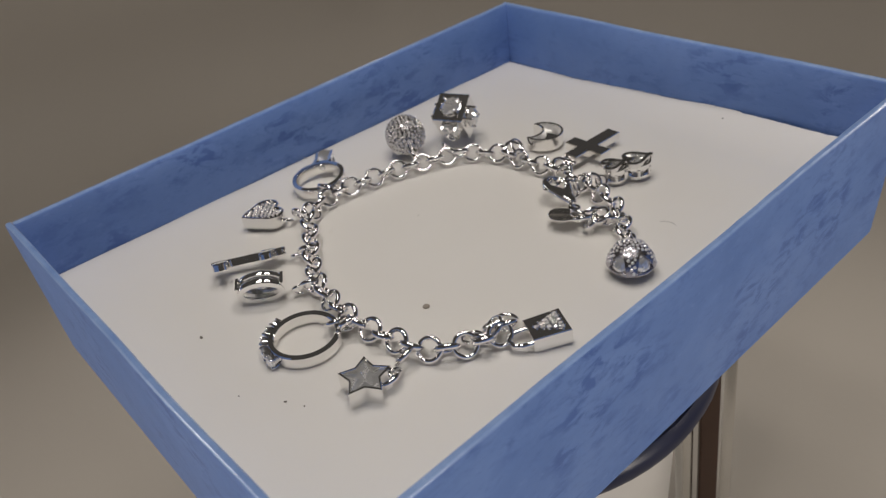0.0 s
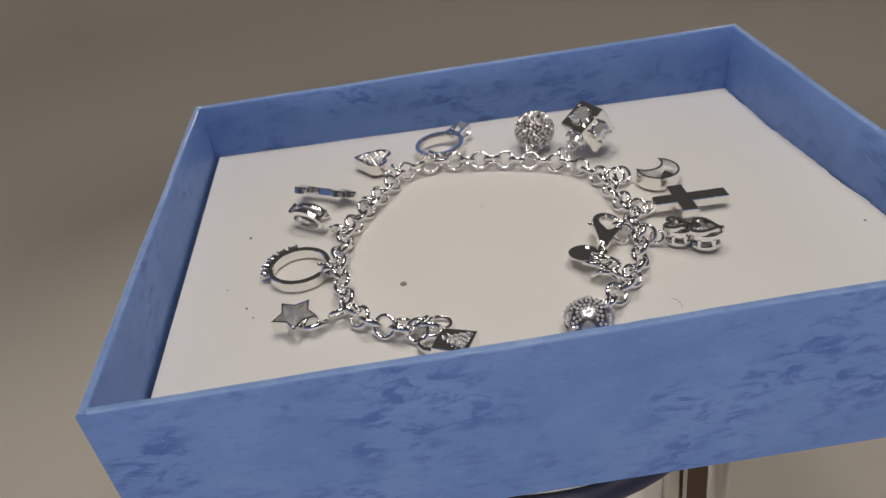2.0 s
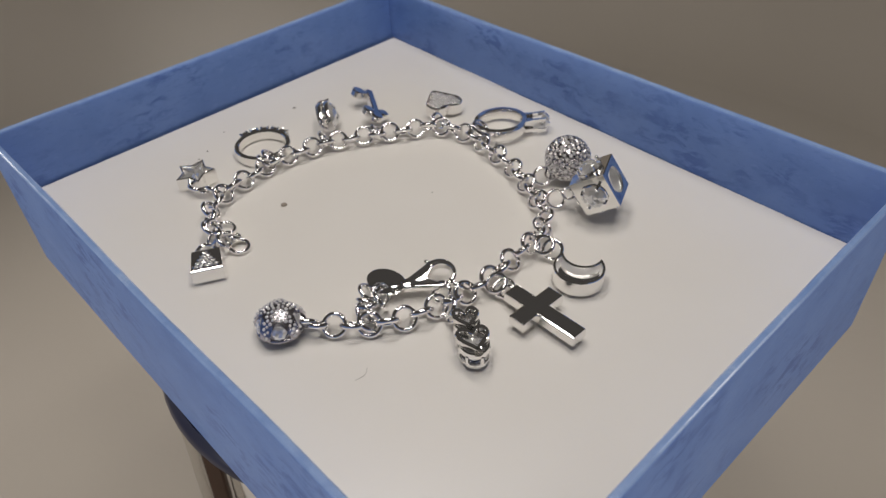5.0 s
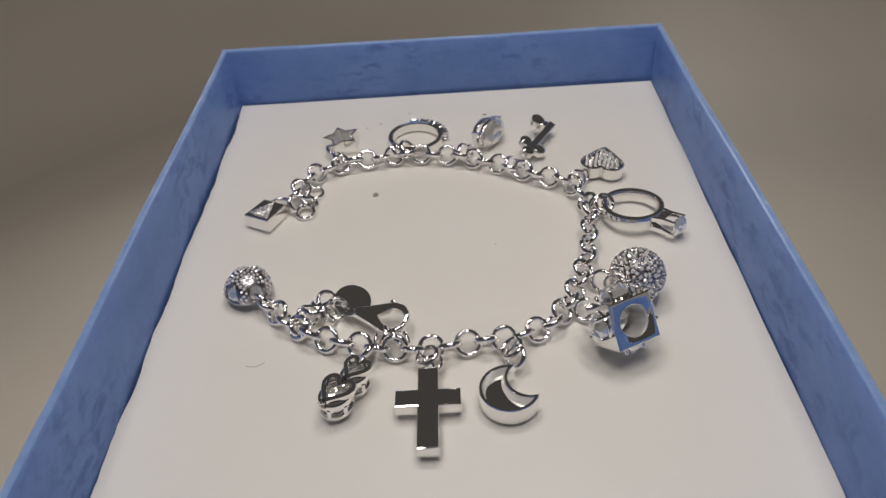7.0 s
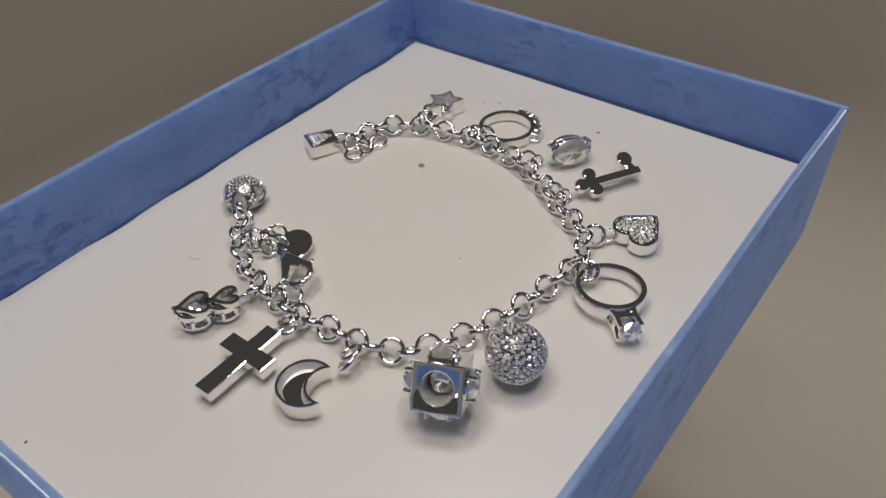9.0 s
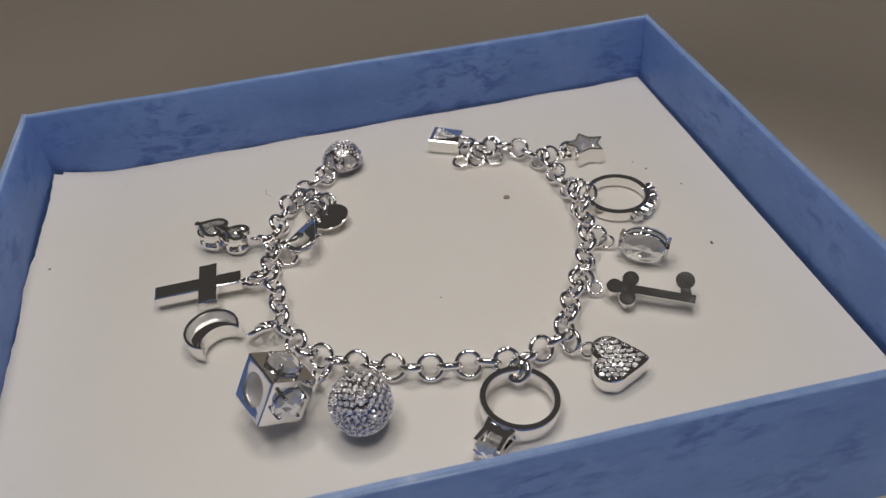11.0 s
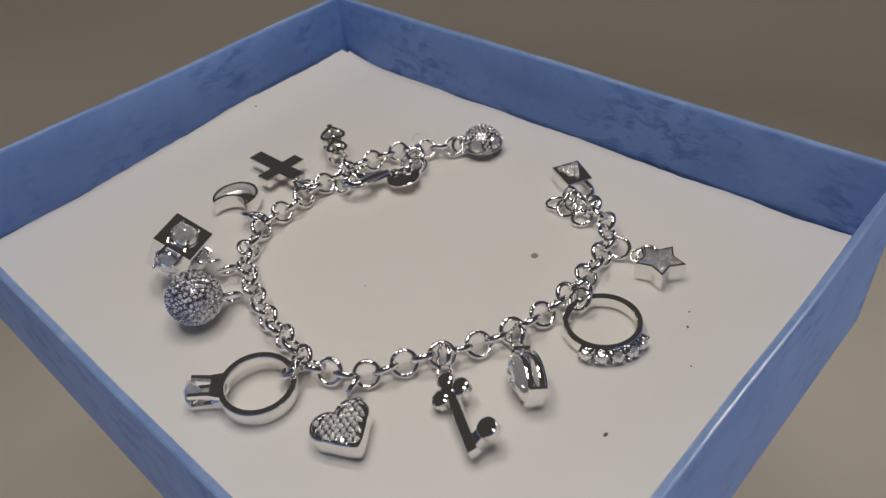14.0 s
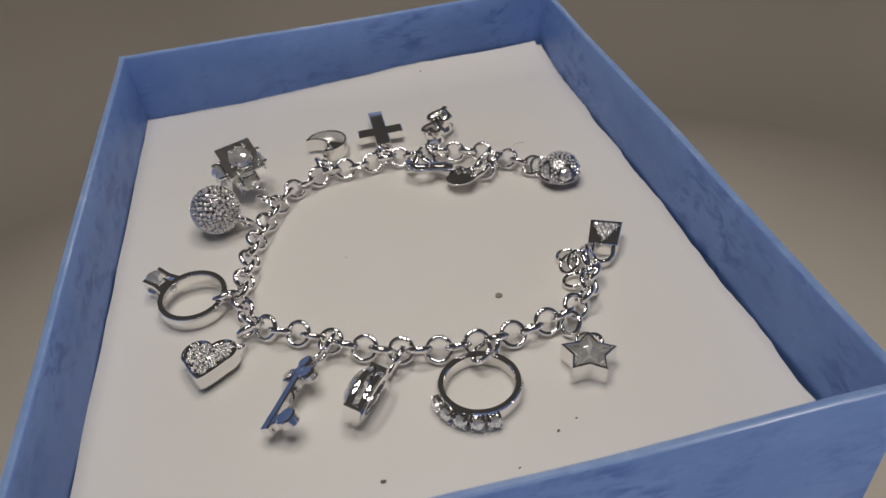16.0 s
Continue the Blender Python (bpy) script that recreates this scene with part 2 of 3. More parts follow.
def gem(bm, radius, table=0.55, crown=0.32, pavilion=0.8, sides=8, m=None, stretch=1.0, uneven=0.0):
    """A faceted round or oval stone with its table up, girdle at z = 0; uneven tilts the facets a little."""
    wob = random.Random(sides)

    def row(r, z, off):
        pts = []
        for i in range(sides):
            a = 2 * math.pi * (i + off) / sides
            rr, zz = r * (1 + uneven * wob.uniform(-0.5, 0.5)), z + radius * uneven * wob.uniform(-1, 1)
            v = Vector((rr * math.cos(a) * stretch, rr * math.sin(a), zz))
            pts.append(bm.verts.new(m @ v if m else v))
        return pts
    top, mid, gird = row(radius * table, radius * crown, 0.5), row(radius * 0.82, radius * crown * 0.6, 0), row(radius, 0, 0.5)
    low = row(radius * 0.5, -radius * pavilion * 0.55, 0)
    ends = []
    for z in (radius * crown * (1.0 - uneven * 1.5), -radius * pavilion):
        ends.append(bm.verts.new(m @ Vector((0, 0, z)) if m else Vector((0, 0, z))))
    for i in range(sides):
        k = (i + 1) % sides
        bm.faces.new((top[i - 1], top[i], ends[0]))
        bm.faces.new((mid[i], top[i], top[i - 1]))
        bm.faces.new((mid[i], mid[k], top[i]))
        bm.faces.new((gird[i], mid[k], mid[i]))
        bm.faces.new((gird[i - 1], gird[i], mid[i]))
        bm.faces.new((low[i], gird[i], gird[i - 1]))
        bm.faces.new((low[i], low[k], gird[i]))
        bm.faces.new((ends[1], low[k], low[i]))


def ball_mesh(bm, radius, m=None, u=8, v=6):
    rows = []
    for j in range(1, v):
        e = math.pi * j / v
        row = []
        for i in range(u):
            a = 2 * math.pi * i / u
            p = Vector((radius * math.sin(e) * math.cos(a), radius * math.sin(e) * math.sin(a), radius * math.cos(e)))
            row.append(bm.verts.new(m @ p if m else p))
        rows.append(row)
    ends = [bm.verts.new(m @ p if m else p) for p in (Vector((0, 0, radius)), Vector((0, 0, -radius)))]
    for i in range(u):
        k = (i + 1) % u
        bm.faces.new((ends[0], rows[0][i], rows[0][k]))
        bm.faces.new((ends[1], rows[-1][k], rows[-1][i]))
        for lo, hi in zip(rows, rows[1:]):
            bm.faces.new((lo[i], hi[i], hi[k], lo[k]))


def circle(cx, cy, r, n=20, a0=0.0, a1=360.0):
    full = a1 - a0 >= 360
    return [(cx + r * math.cos(radians(a0 + (a1 - a0) * i / (n if full else n - 1))), cy + r * math.sin(radians(a0 + (a1 - a0) * i / (n if full else n - 1)))) for i in range(n)]


def finished(bm, name, mat, smooth=False):
    """A mesh to share between alike pieces."""
    me = bpy.data.meshes.new(name)
    bmesh.ops.recalc_face_normals(bm, faces=bm.faces)
    bmesh.ops.scale(bm, vec=(MM, MM, MM), verts=bm.verts)
    bm.to_mesh(me)
    bm.free()
    me.materials.append(mat)
    if smooth:
        me.shade_smooth()
    return me


# ---- setting: table and curved backdrop ----
bm = bmesh.new()
g0 = GROUND / MM
lathe(bm, [(0.0001, g0 - 4), (470, g0 - 4), (470, g0), (0.0001, g0)], 96)
tagged(part("table", bm, CREAM), "matte cream table top under the stand", "table", kind="structure")

bm = bmesh.new()
prof = [(470, g0 - 4)] + [(380 + 90 * math.sin(radians(a)), g0 + 90 - 90 * math.cos(radians(a))) for a in range(0, 91, 10)] + [(470, 120), (476, 120), (476, g0 - 4)]
lathe(bm, prof, 96, closed=True)
tagged(part("backdrop", bm, CREAM), "plain cream backdrop curving round the table", "backdrop", kind="structure")

# ---- an overbright white strip at the foot of the backdrop, built as a glowing panel ----
panel = thing("white_strip", "bright white strip against the backdrop, built as a glowing panel", "light panel")
bm = bmesh.new()
low = lambda a: -52 if a < 60 else -106
loops_mesh(bm, [[(r * math.cos(radians(a)), r * math.sin(radians(a)), z) for r, z in ((462, low(a)), (462, 30), (467, 30), (467, low(a)))] for a in [*range(46, 60, 2), 59.5, *range(60, 77, 2)]])
part("glow_face", bm, GLOW, panel)
# an added edging along the strip's top
bm = bmesh.new()
loops_mesh(bm, [[(r * math.cos(radians(a)), r * math.sin(radians(a)), z) for r, z in ((461, 30.2), (461, 33), (469, 33), (469, 30.2))] for a in range(46, 77, 2)])
part("frame", bm, STAND_WHITE, panel)

# ---- the round stand under the box ----
stand = thing("round_stand", "round white stand with a navy rim and chrome legs", "stand", at(-12.5, -25.5, 0))
top = -22.6
bm = bmesh.new()
lathe(bm, [(10, top - 3), (50.4, top - 3), (51.6, top - 2), (51.6, top - 0.8), (50.8, top - 0.1), (10, top)], 72)
part("disc", bm, STAND_WHITE, stand, "pale grey top plate")
bm = bmesh.new()
lathe(bm, [(51.7, top - 6.5), (53.6, top - 6), (54.3, top - 4), (53.7, top - 1.8), (52.4, top - 0.6), (51.7, top - 0.8)], 72, closed=True)
part("rim", bm, NAVY, stand, "glossy navy rim")
bm = bmesh.new()
ring_mesh(bm, 50.0, 0.5, 8, 72, m=Matrix.Translation((0, 0, top - 0.1)))
part("bead", bm, CHROME, stand, "thin bright ring on the top plate")
bm = bmesh.new()
lathe(bm, [(36, g0 + 0.5), (42, g0 + 0.5), (43, g0 + 3), (45.5, top - 12), (46, top - 6.6), (30, top - 6.6)], 64)
part("body", bm, STAND_WHITE, stand, "white enamel body")
h = top - 6.5 - g0
for ang in (222, 138):
    lean = Matrix.Rotation(radians(ang), 4, "Z")
    for r_leg in (48.5, 59.0):
        bm = bmesh.new()
        lathe(bm, [(2.1, 0.2), (2.4, 0.6), (2.4, h - 0.5), (2.1, h)], 18, lean @ Matrix.Translation((r_leg + 4, 0, g0)) @ Matrix.Shear("XY", 4, (-0.05, 0)))
        part("leg", bm, CHROME, stand, "pale metal rod leg")
    bm = bmesh.new()
    bmesh.ops.create_cube(bm, size=1, matrix=lean @ Matrix.Translation((56.6, 0, g0 + h / 2)) @ Matrix.Shear("XY", 4, (-0.05, 0)) @ Matrix.Diagonal((6.4, 3.2, h - 0.6, 1)))
    bmesh.ops.bevel(bm, geom=bm.edges[:], offset=0.4, segments=2, affect="EDGES")
    part("slot", bm, BROWN, stand, "dark brown strip between the rods")

# ---- the blue box ----
XW, YN, YS, WALL, BASE = 64.5, 54.6, -113.6, 1.7, -22.0
# the rim's corners: the sides lean out a little
RIM = {"a": (-66.2, 55.2, 17.7), "b": (65.2, 56.0, 17.0), "c": (64.4, -113.4, 20.2), "d": (-65.8, -115.2, 19.7)}
FOOT = {"a": (-64.9, 54.6), "b": (64.6, 54.8), "c": (63.6, -112.8), "d": (-64.6, -113.8)}

box = thing("gift_box", "open shallow box covered in marbled blue paper", "box")


def box_wall(name, p, q, inward, trim):
    """One upright side between two corners, with a rounded, slightly wavy fold along its top."""
    bm = bmesh.new()
    inward = Vector(inward)
    n = 44
    rows = []
    for i in range(n + 1):
        s = i / n
        hi, lo = Vector(RIM[p]).lerp(Vector(RIM[q]), s), Vector(FOOT[p]).lerp(Vector(FOOT[q]), s)
        if trim:
            step = (Vector(RIM[q]) - Vector(RIM[p])).normalized().to_2d() * (WALL * (1 - 2 * s))
            hi, lo = Vector((hi.x + step.x, hi.y + step.y, hi.z)), lo + step
        top_z = hi.z + 0.3 * noise.noise((hi.x * 0.03, hi.y * 0.03, 7.0)) + 0.12 * noise.noise((hi.x * 0.2, hi.y * 0.2, 3.0))
        sway = 0.7 * noise.noise((hi.x * 0.02, hi.y * 0.02, 11.0)) * math.sin(math.pi * s)
        loop = []
        for d, z in ((0, BASE), (0, BASE + 14), (0, top_z - 0.9), (0.12, top_z - 0.35), (0.45, top_z), (WALL - 0.45, top_z), (WALL - 0.12, top_z - 0.35), (WALL, top_z - 0.9), (WALL, BASE + 14), (WALL, BASE)):
            k = (z - BASE) / (top_z - BASE)
            c = lo.lerp(hi.to_2d(), k)
            loop.append(bm.verts.new((*(c + inward * (d + sway * k)), z)))
        rows.append(loop)
    m = len(rows[0])
    for a, b in zip(rows, rows[1:]):
        for j in range(m):
            k = (j + 1) % m
            bm.faces.new((a[j], b[j], b[k], a[k]))
    bm.faces.new(rows[0])
    bm.faces.new(rows[-1][::-1])
    ob = part(name, bm, BLUE, box)
    ob.data.materials.append(BLUE_EDGE)
    for f in ob.data.polygons:
        if f.center.z > 15.5 * MM and abs(f.normal.z) > 0.25:
            f.material_index = 1
    return ob


box_wall("side_panel", "a", "b", (0, -1), False)
box_wall("side_panel", "c", "d", (0, 1), False)
box_wall("side_panel", "d", "a", (1, 0), True)
box_wall("side_panel", "b", "c", (-1, 0), True)
bm = bmesh.new()
slab(bm, [(-XW + WALL + 0.1, YS + WALL + 0.6), (XW - WALL - 0.6, YS + WALL + 0.6), (XW - WALL - 0.3, YN - WALL - 0.1), (-XW + WALL + 0.1, YN - WALL - 0.1)], BASE, BASE + 1.6, 0.2)
part("bottom_panel", bm, BLUE, box)

bm = bmesh.new()
slab(bm, [(-58, YS + 8), (58, YS + 8), (58, YN - 7), (-58, YN - 7)], BASE + 1.65, -0.7, 0.6)
tagged(part("board_insert", bm, FOAM), "grey board insert under the white card", "insert")


# ---- the white card in it ----
def card_z(x, y):
    """The card lies flat in the middle and curls up at one end."""
    curl = max(0.0, min(1.0, (-97 - y) / 16)) ** 1.6 * max(0.0, min(1.0, (34 - x) / 60))
    return 3.6 * curl


bm = bmesh.new()
nx, ny = 66, 84
x0, x1, y0, y1 = -63.4, 62.1, YS + WALL + 0.7, YN - WALL - 0.5
grid = []
for j in range(ny + 1):
    row = []
    for i in range(nx + 1):
        u, w = i / nx, j / ny
        y = y0 + (y1 - y0) * w - 1.2 * (1 - u) * (1 - w)
        x = x0 + (x1 + 0.9 * w - x0) * u
        if j == 0:
            y += 0.8 * noise.noise((x * 0.06, 0.3, 1.0)) + 0.35 * noise.noise((x * 0.35, 4.0, 1.0)) + 0.1
        if i == 0:
            x += 0.7 * noise.noise((y * 0.07, 2.3, 5.0)) + 0.3 * noise.noise((y * 0.3, 2.3, 9.0)) + 0.3
        if i == nx:
            x += 0.3 * noise.noise((y * 0.07, 8.3, 5.0))
        if i == 0 and j == 0:
            x, y = x + 2.0, y + 2.0
        row.append((x, y, card_z(x, y)))
    grid.append(row)
upper = [[bm.verts.new(p) for p in row] for row in grid]
lower = [[bm.verts.new((p[0], p[1], p[2] - 0.35)) for p in row] for row in grid]
for j in range(ny):
    for i in range(nx):
        bm.faces.new((upper[j][i], upper[j][i + 1], upper[j + 1][i + 1], upper[j + 1][i]))
        bm.faces.new((lower[j][i], lower[j + 1][i], lower[j + 1][i + 1], lower[j][i + 1]))
for j in range(ny):
    bm.faces.new((upper[j][0], upper[j + 1][0], lower[j + 1][0], lower[j][0]))
    bm.faces.new((upper[j][nx], lower[j][nx], lower[j + 1][nx], upper[j + 1][nx]))
for i in range(nx):
    bm.faces.new((upper[0][i], lower[0][i], lower[0][i + 1], upper[0][i + 1]))
    bm.faces.new((upper[ny][i], upper[ny][i + 1], lower[ny][i + 1], lower[ny][i]))
tagged(part("white_card", bm, PAPER), "glossy white card lining the blue box, uneven at its edges", "card")

# ---- the charm bracelet ----
bracelet = thing("charm_bracelet", "polished silver charm bracelet laid open on white card", "bracelet")

CHAIN = [(-39.2, -2.5), (-37.0, 3.0), (-33.6, 8.0), (-27.3, 11.5), (-20, 13.0), (-12, 13.8), (-5, 13.4), (3, 11.6), (10, 8.6), (17, 4.4), (23, 0.4), (28, -2.2),
         (31.6, -6.5), (33.5, -14), (32.2, -22), (30.8, -30), (28.2, -38), (25, -45), (20.3, -52), (12, -56.2), (3.5, -57.0), (-5, -58), (-13, -57.3), (-21, -55.6),
         (-28.5, -52.6), (-34.8, -47.2), (-39.0, -42.6)]


def along(points, step):
    """Even steps along a smooth line: place and heading."""
    dense = []
    for i in range(len(points) - 1):
        p = [Vector(points[min(max(k, 0), len(points) - 1)]) for k in (i - 1, i, i + 1, i + 2)]
        for s in range(24):
            t = s / 24
            dense.append(0.5 * (2 * p[1] + (p[2] - p[0]) * t + (2 * p[0] - 5 * p[1] + 4 * p[2] - p[3]) * t * t + (3 * p[1] - p[0] - 3 * p[2] + p[3]) * t ** 3))
    dense.append(Vector(points[-1]))
    length = sum((b - a).length for a, b in zip(dense, dense[1:]))
    count = round(length / step)
    want, gone, out = 0.0, 0.0, []
    for a, b in zip(dense, dense[1:]):
        d = (b - a).length
        while gone + d >= want - 1e-6 and len(out) <= count:
            out.append((a.lerp(b, (want - gone) / d if d else 0), (b - a).normalized()))
            want += length / count
        gone += d
    return out


bm = bmesh.new()
ring_mesh(bm, 2.33, 0.52, 12, 32, 1.25)
LINK = finished(bm, "chain_link", SILVER, True)
bm = bmesh.new()
ring_mesh(bm, 2.15, 0.50, 12, 30, 1.15)
JUMP = finished(bm, "jump_ring", SILVER, True)
bm = bmesh.new()
ring_mesh(bm, 1.4, 0.36, 10, 24, 1.15)
BAIL = finished(bm, "bail", SILVER, True)


def ring_at(name, me, x, y, z, heading, lean, parent, label=""):
    """A ring whose line runs at heading; lean 0 lies flat, 90 stands up."""
    m = at(x, y, z) @ Matrix.Rotation(radians(heading), 4, "Z") @ Matrix.Rotation(radians(lean), 4, "X")
    return placed(name, me, parent, label, m)


rng = random.Random(4)
for i, (p, d) in enumerate(along(CHAIN, 3.6)):
    lean = (46 if i % 2 else -44) + rng.uniform(-7, 7)
    h = math.degrees(math.atan2(d.y, d.x)) + rng.uniform(-6, 6)
    z = 2.3 * abs(math.sin(radians(lean))) + 0.85
    ring_at("chain_link", LINK, p.x, p.y, z, h, lean, bracelet)

# spare rings at the lock's end and by the clasp
for x, y, z, h, lean in ((-34.6, 0.6, 1.0, 60, 12), (-35.2, -4.0, 1.6, 100, 38), (-35.9, -7.6, 0.9, 20, 9), (-37.6, 0.6, 2.4, 30, 60),
                         (-30.2, -47.0, 2.4, 40, 55), (-27.6, -44.6, 2.2, 120, 50), (-25.6, -46.6, 2.6, 70, 65), (-24.2, -45.0, 2.3, 10, 60), (-28.8, -46.4, 3.6, 150, 30), (-26.2, -43.4, 3.2, 60, 40), (-31.4, -49.4, 2.2, 60, 40),
                         (-10.8, 16.8, 2.9, 75, 40), (37.0, -14.4, 3.4, 20, 38), (-31.2, 19.6, 1.6, 100, 30), (-36.8, -3.2, 2.6, 140, 45), (-38.4, -5.4, 2.2, 70, 60), (12.0, -61.6, 2.6, 290, 48), (-4.2, -61.8, 2.0, 260, 20), (-10.5, -54.2, 2.2, 95, 50), (-14.5, -53.6, 2.2, 95, -55)):
    ring_at("jump_ring", JUMP, x, y, z, h, lean, bracelet)

# each charm's jump ring and bail
for x, y, h, lean in ((-29.2, 13.9, 105, 50), (-13.4, 15.6, 80, 62), (4.4, 13.2, 60, 62), (16.6, 5.6, 60, 60), (32.2, -2.6, 20, 60), (35.6, -14.4, 0, 66), (32.0, -41.2, 330, 60), (27.2, -49.6, 330, 55),
                      (11.4, -59.6, 270, 32), (-5.0, -60.4, 270, 26), (-16.8, -58.4, 235, 60), (-40.4, -41.2, 140, 60)):
    ring_at("jump_ring", JUMP, x, y, 2.05 * abs(math.sin(radians(lean))) + 0.85 + (1.2 if lean < 40 else 0.0), h, lean, bracelet)
for x, y, z, h, lean in ((-30.4, 17.6, 1.3, 100, 22), (6.0, 15.2, 1.9, 60, 70), (18.7, 7.6, 1.5, 63, 30), (34.2, 0.2, 1.5, 20, 30), (33.6, -42.6, 3.2, 330, 60), (28.6, -52.2, 4.6, 330, 40),
                         (-5.0, -63.2, 2.4, 270, 35), (-18.0, -60.6, 2.4, 238, 50), (-41.4, -40.4, 3.0, 140, 60)):
    ring_at("bail", BAIL, x, y, z, h, lean, bracelet)


bm = bmesh.new()
gem(bm, 0.5, 0.45, 0.7, 0.3, 6)
PAVE_STONE = finished(bm, "pave_stone", PAVE)
bm = bmesh.new()
ball_mesh(bm, 0.30)
BEAD = finished(bm, "prong_bead", SILVER, True)


def pave(parent, spots, size=1.0, beads=False):
    """Tiny set stones, with or without the beads that hold them: (place, normal) pairs in the parent's own space."""
    for p, nrm in spots:
        if beads:
            for a in (0.5, 2.6, 4.7):
                placed("prong_bead", BEAD, parent, "", Matrix.Translation((Vector(p) + Vector((0.62 * size * math.cos(a), 0.62 * size * math.sin(a), 0.12))) * MM) @ Matrix.Scale(0.85, 4))
        turn = Vector(nrm).to_track_quat("Z", "Y").to_matrix().to_4x4() @ Matrix.Rotation(rng.uniform(0, 6.3), 4, "Z") @ Matrix.Rotation(rng.uniform(-0.5, 0.5), 4, "X") @ Matrix.Scale(rng.uniform(0.85, 1.12) * size, 4)
        placed("pave_stone", PAVE_STONE, parent, "", Matrix.Translation(Vector(p) * MM) @ turn)


def stone(parent, radius, m, stretch=1.0, label="clear faceted crystal"):
    bm = bmesh.new()
    gem(bm, radius, 0.46, 0.5, 0.7, 8 if radius < 2.5 else 11, None, stretch, 0.09)
    return part("crystal", bm, CRYSTAL, parent, label, m, smooth=False)


def heart_outline(w, h, n=36):
    """A heart with its notch on -x and its tip on +x, middle at the origin."""
    out = []
    for i in range(n):
        t = 2 * math.pi * i / n
        x = 16 * math.sin(t) ** 3
        y = 13 * math.cos(t) - 5 * math.cos(2 * t) - 2 * math.cos(3 * t) - math.cos(4 * t)
        out.append((-(y + 2.5) / 29 * h, x / 32 * w))
    area = sum(a[0] * b[1] - b[0] * a[1] for a, b in zip(out, out[1:] + out[:1]))
    return out if area > 0 else out[::-1]


def inside(p, outline):
    hit = False
    for (ax, ay), (bx, by) in zip(outline, outline[1:] + outline[:1]):
        if (ay > p[1]) != (by > p[1]) and p[0] < (bx - ax) * (p[1] - ay) / (by - ay) + ax:
            hit = not hit
    return hit


def packed(outline, pitch, z):
    xs, ys = [p[0] for p in outline], [p[1] for p in outline]
    spots, row, y = [], 0, min(ys)
    while y < max(ys):
        x = min(xs) + (pitch / 2 if row % 2 else 0)
        while x < max(xs):
            if inside((x, y), outline):
                spots.append(((x + rng.uniform(-0.06, 0.06), y + rng.uniform(-0.06, 0.06), z), (rng.uniform(-0.2, 0.2), rng.uniform(-0.2, 0.2), 1)))
            x += pitch
        y, row = y + pitch * 0.87, row + 1
    return spots


# heart set with tiny stones
def soft_heart(w, h):
    """A plump heart, notch on -x and rounded tip on +x."""
    half = [(-1.9 + 3.15 * math.cos(radians(a)), 2.35 + 3.15 * math.sin(radians(a))) for a in [228.25 - 193.25 * i / 16 for i in range(17)]]
    a, b, c, d = Vector(half[-1]), Vector((1.6, 3.5)), Vector((4.7, 1.1)), Vector((5.0, 0))
    for i in range(1, 8):
        t = i / 7
        p = a * (1 - t) ** 3 + b * 3 * t * (1 - t) ** 2 + c * 3 * t * t * (1 - t) + d * t ** 3
        half.append((p.x, p.y))
    out = half[:0:-1] + [half[0]] + [(x, -y) for x, y in half[1:-1]]
    return [((x - 0.2) * h / 10.2, y * w / 11.0) for x, y in out]


bm = bmesh.new()
tray(bm, lambda d: inset(soft_heart(11.0, 10.6), d), 0, 4.0, 0.5, 0.35, 0.12, 0.18, foot=0.5)
heart = part("heart_charm", bm, SILVER_FLAT, bracelet, "silver heart set all over with tiny crystals", at(39.8, 4.6, 0.25, 2, -2, 75), sharp=20)
pave(heart, packed(inset(soft_heart(11.0, 10.6), 0.86), 1.22, 3.74), 0.92, beads=True)

# solitaire ring lying on its side
bm = bmesh.new()
lathe(bm, [(6.15, 0.1), (7.15, 0.1), (7.3, 0.3), (7.3, 3.05), (7.15, 3.25), (6.15, 3.25), (6.0, 3.05), (6.0, 0.3)], 56, closed=True)
soli = part("ring_charm", bm, SILVER_FLAT, bracelet, "small silver finger ring with one crystal", at(43.3, -16.3, 0.95, -5, 0, 0) @ Matrix.Rotation(radians(-44), 4, "Z"))
bm = bmesh.new()
for sy in (-1, 1):
    for sz in (0.3, 2.6):
        loops_mesh(bm, [[(x, yy, zz) for x, yy, zz in ring] for ring in (
            [(6.6, sy * 2.4 - 0.45, sz - 0.4), (6.6, sy * 2.4 + 0.45, sz - 0.4), (6.6, sy * 2.4 + 0.45, sz + 0.5), (6.6, sy * 2.4 - 0.45, sz + 0.5)],
            [(9.0, sy * 1.9 - 0.45, sz - 0.5 + (sz - 1.4) * 0.15), (9.0, sy * 1.9 + 0.45, sz - 0.5 + (sz - 1.4) * 0.15), (9.0, sy * 1.9 + 0.45, sz + 0.5 + (sz - 1.4) * 0.15), (9.0, sy * 1.9 - 0.45, sz + 0.5 + (sz - 1.4) * 0.15)],
            [(12.4, sy * 2.15 - 0.35, sz - 0.4 + (sz - 1.4) * 0.4), (12.4, sy * 2.15 + 0.35, sz - 0.4 + (sz - 1.4) * 0.4), (12.4, sy * 2.15 + 0.35, sz + 0.4 + (sz - 1.4) * 0.4), (12.4, sy * 2.15 - 0.35, sz + 0.4 + (sz - 1.4) * 0.4)])])
bmesh.ops.create_cube(bm, size=1, matrix=Matrix.Translation((8.0, 0, 1.45)) @ Matrix.Diagonal((1.8, 3.4, 2.2, 1)))
part("setting", bm, SILVER, soli, "four-pronged setting")
stone(soli, 2.5, at(12.2, 0, 1.55, 0, 90, 0))
stone(soli, 1.05, at(6.1, 0, 1.9, 0, -90, 0), 1.0, "small clear crystal seen inside the band")

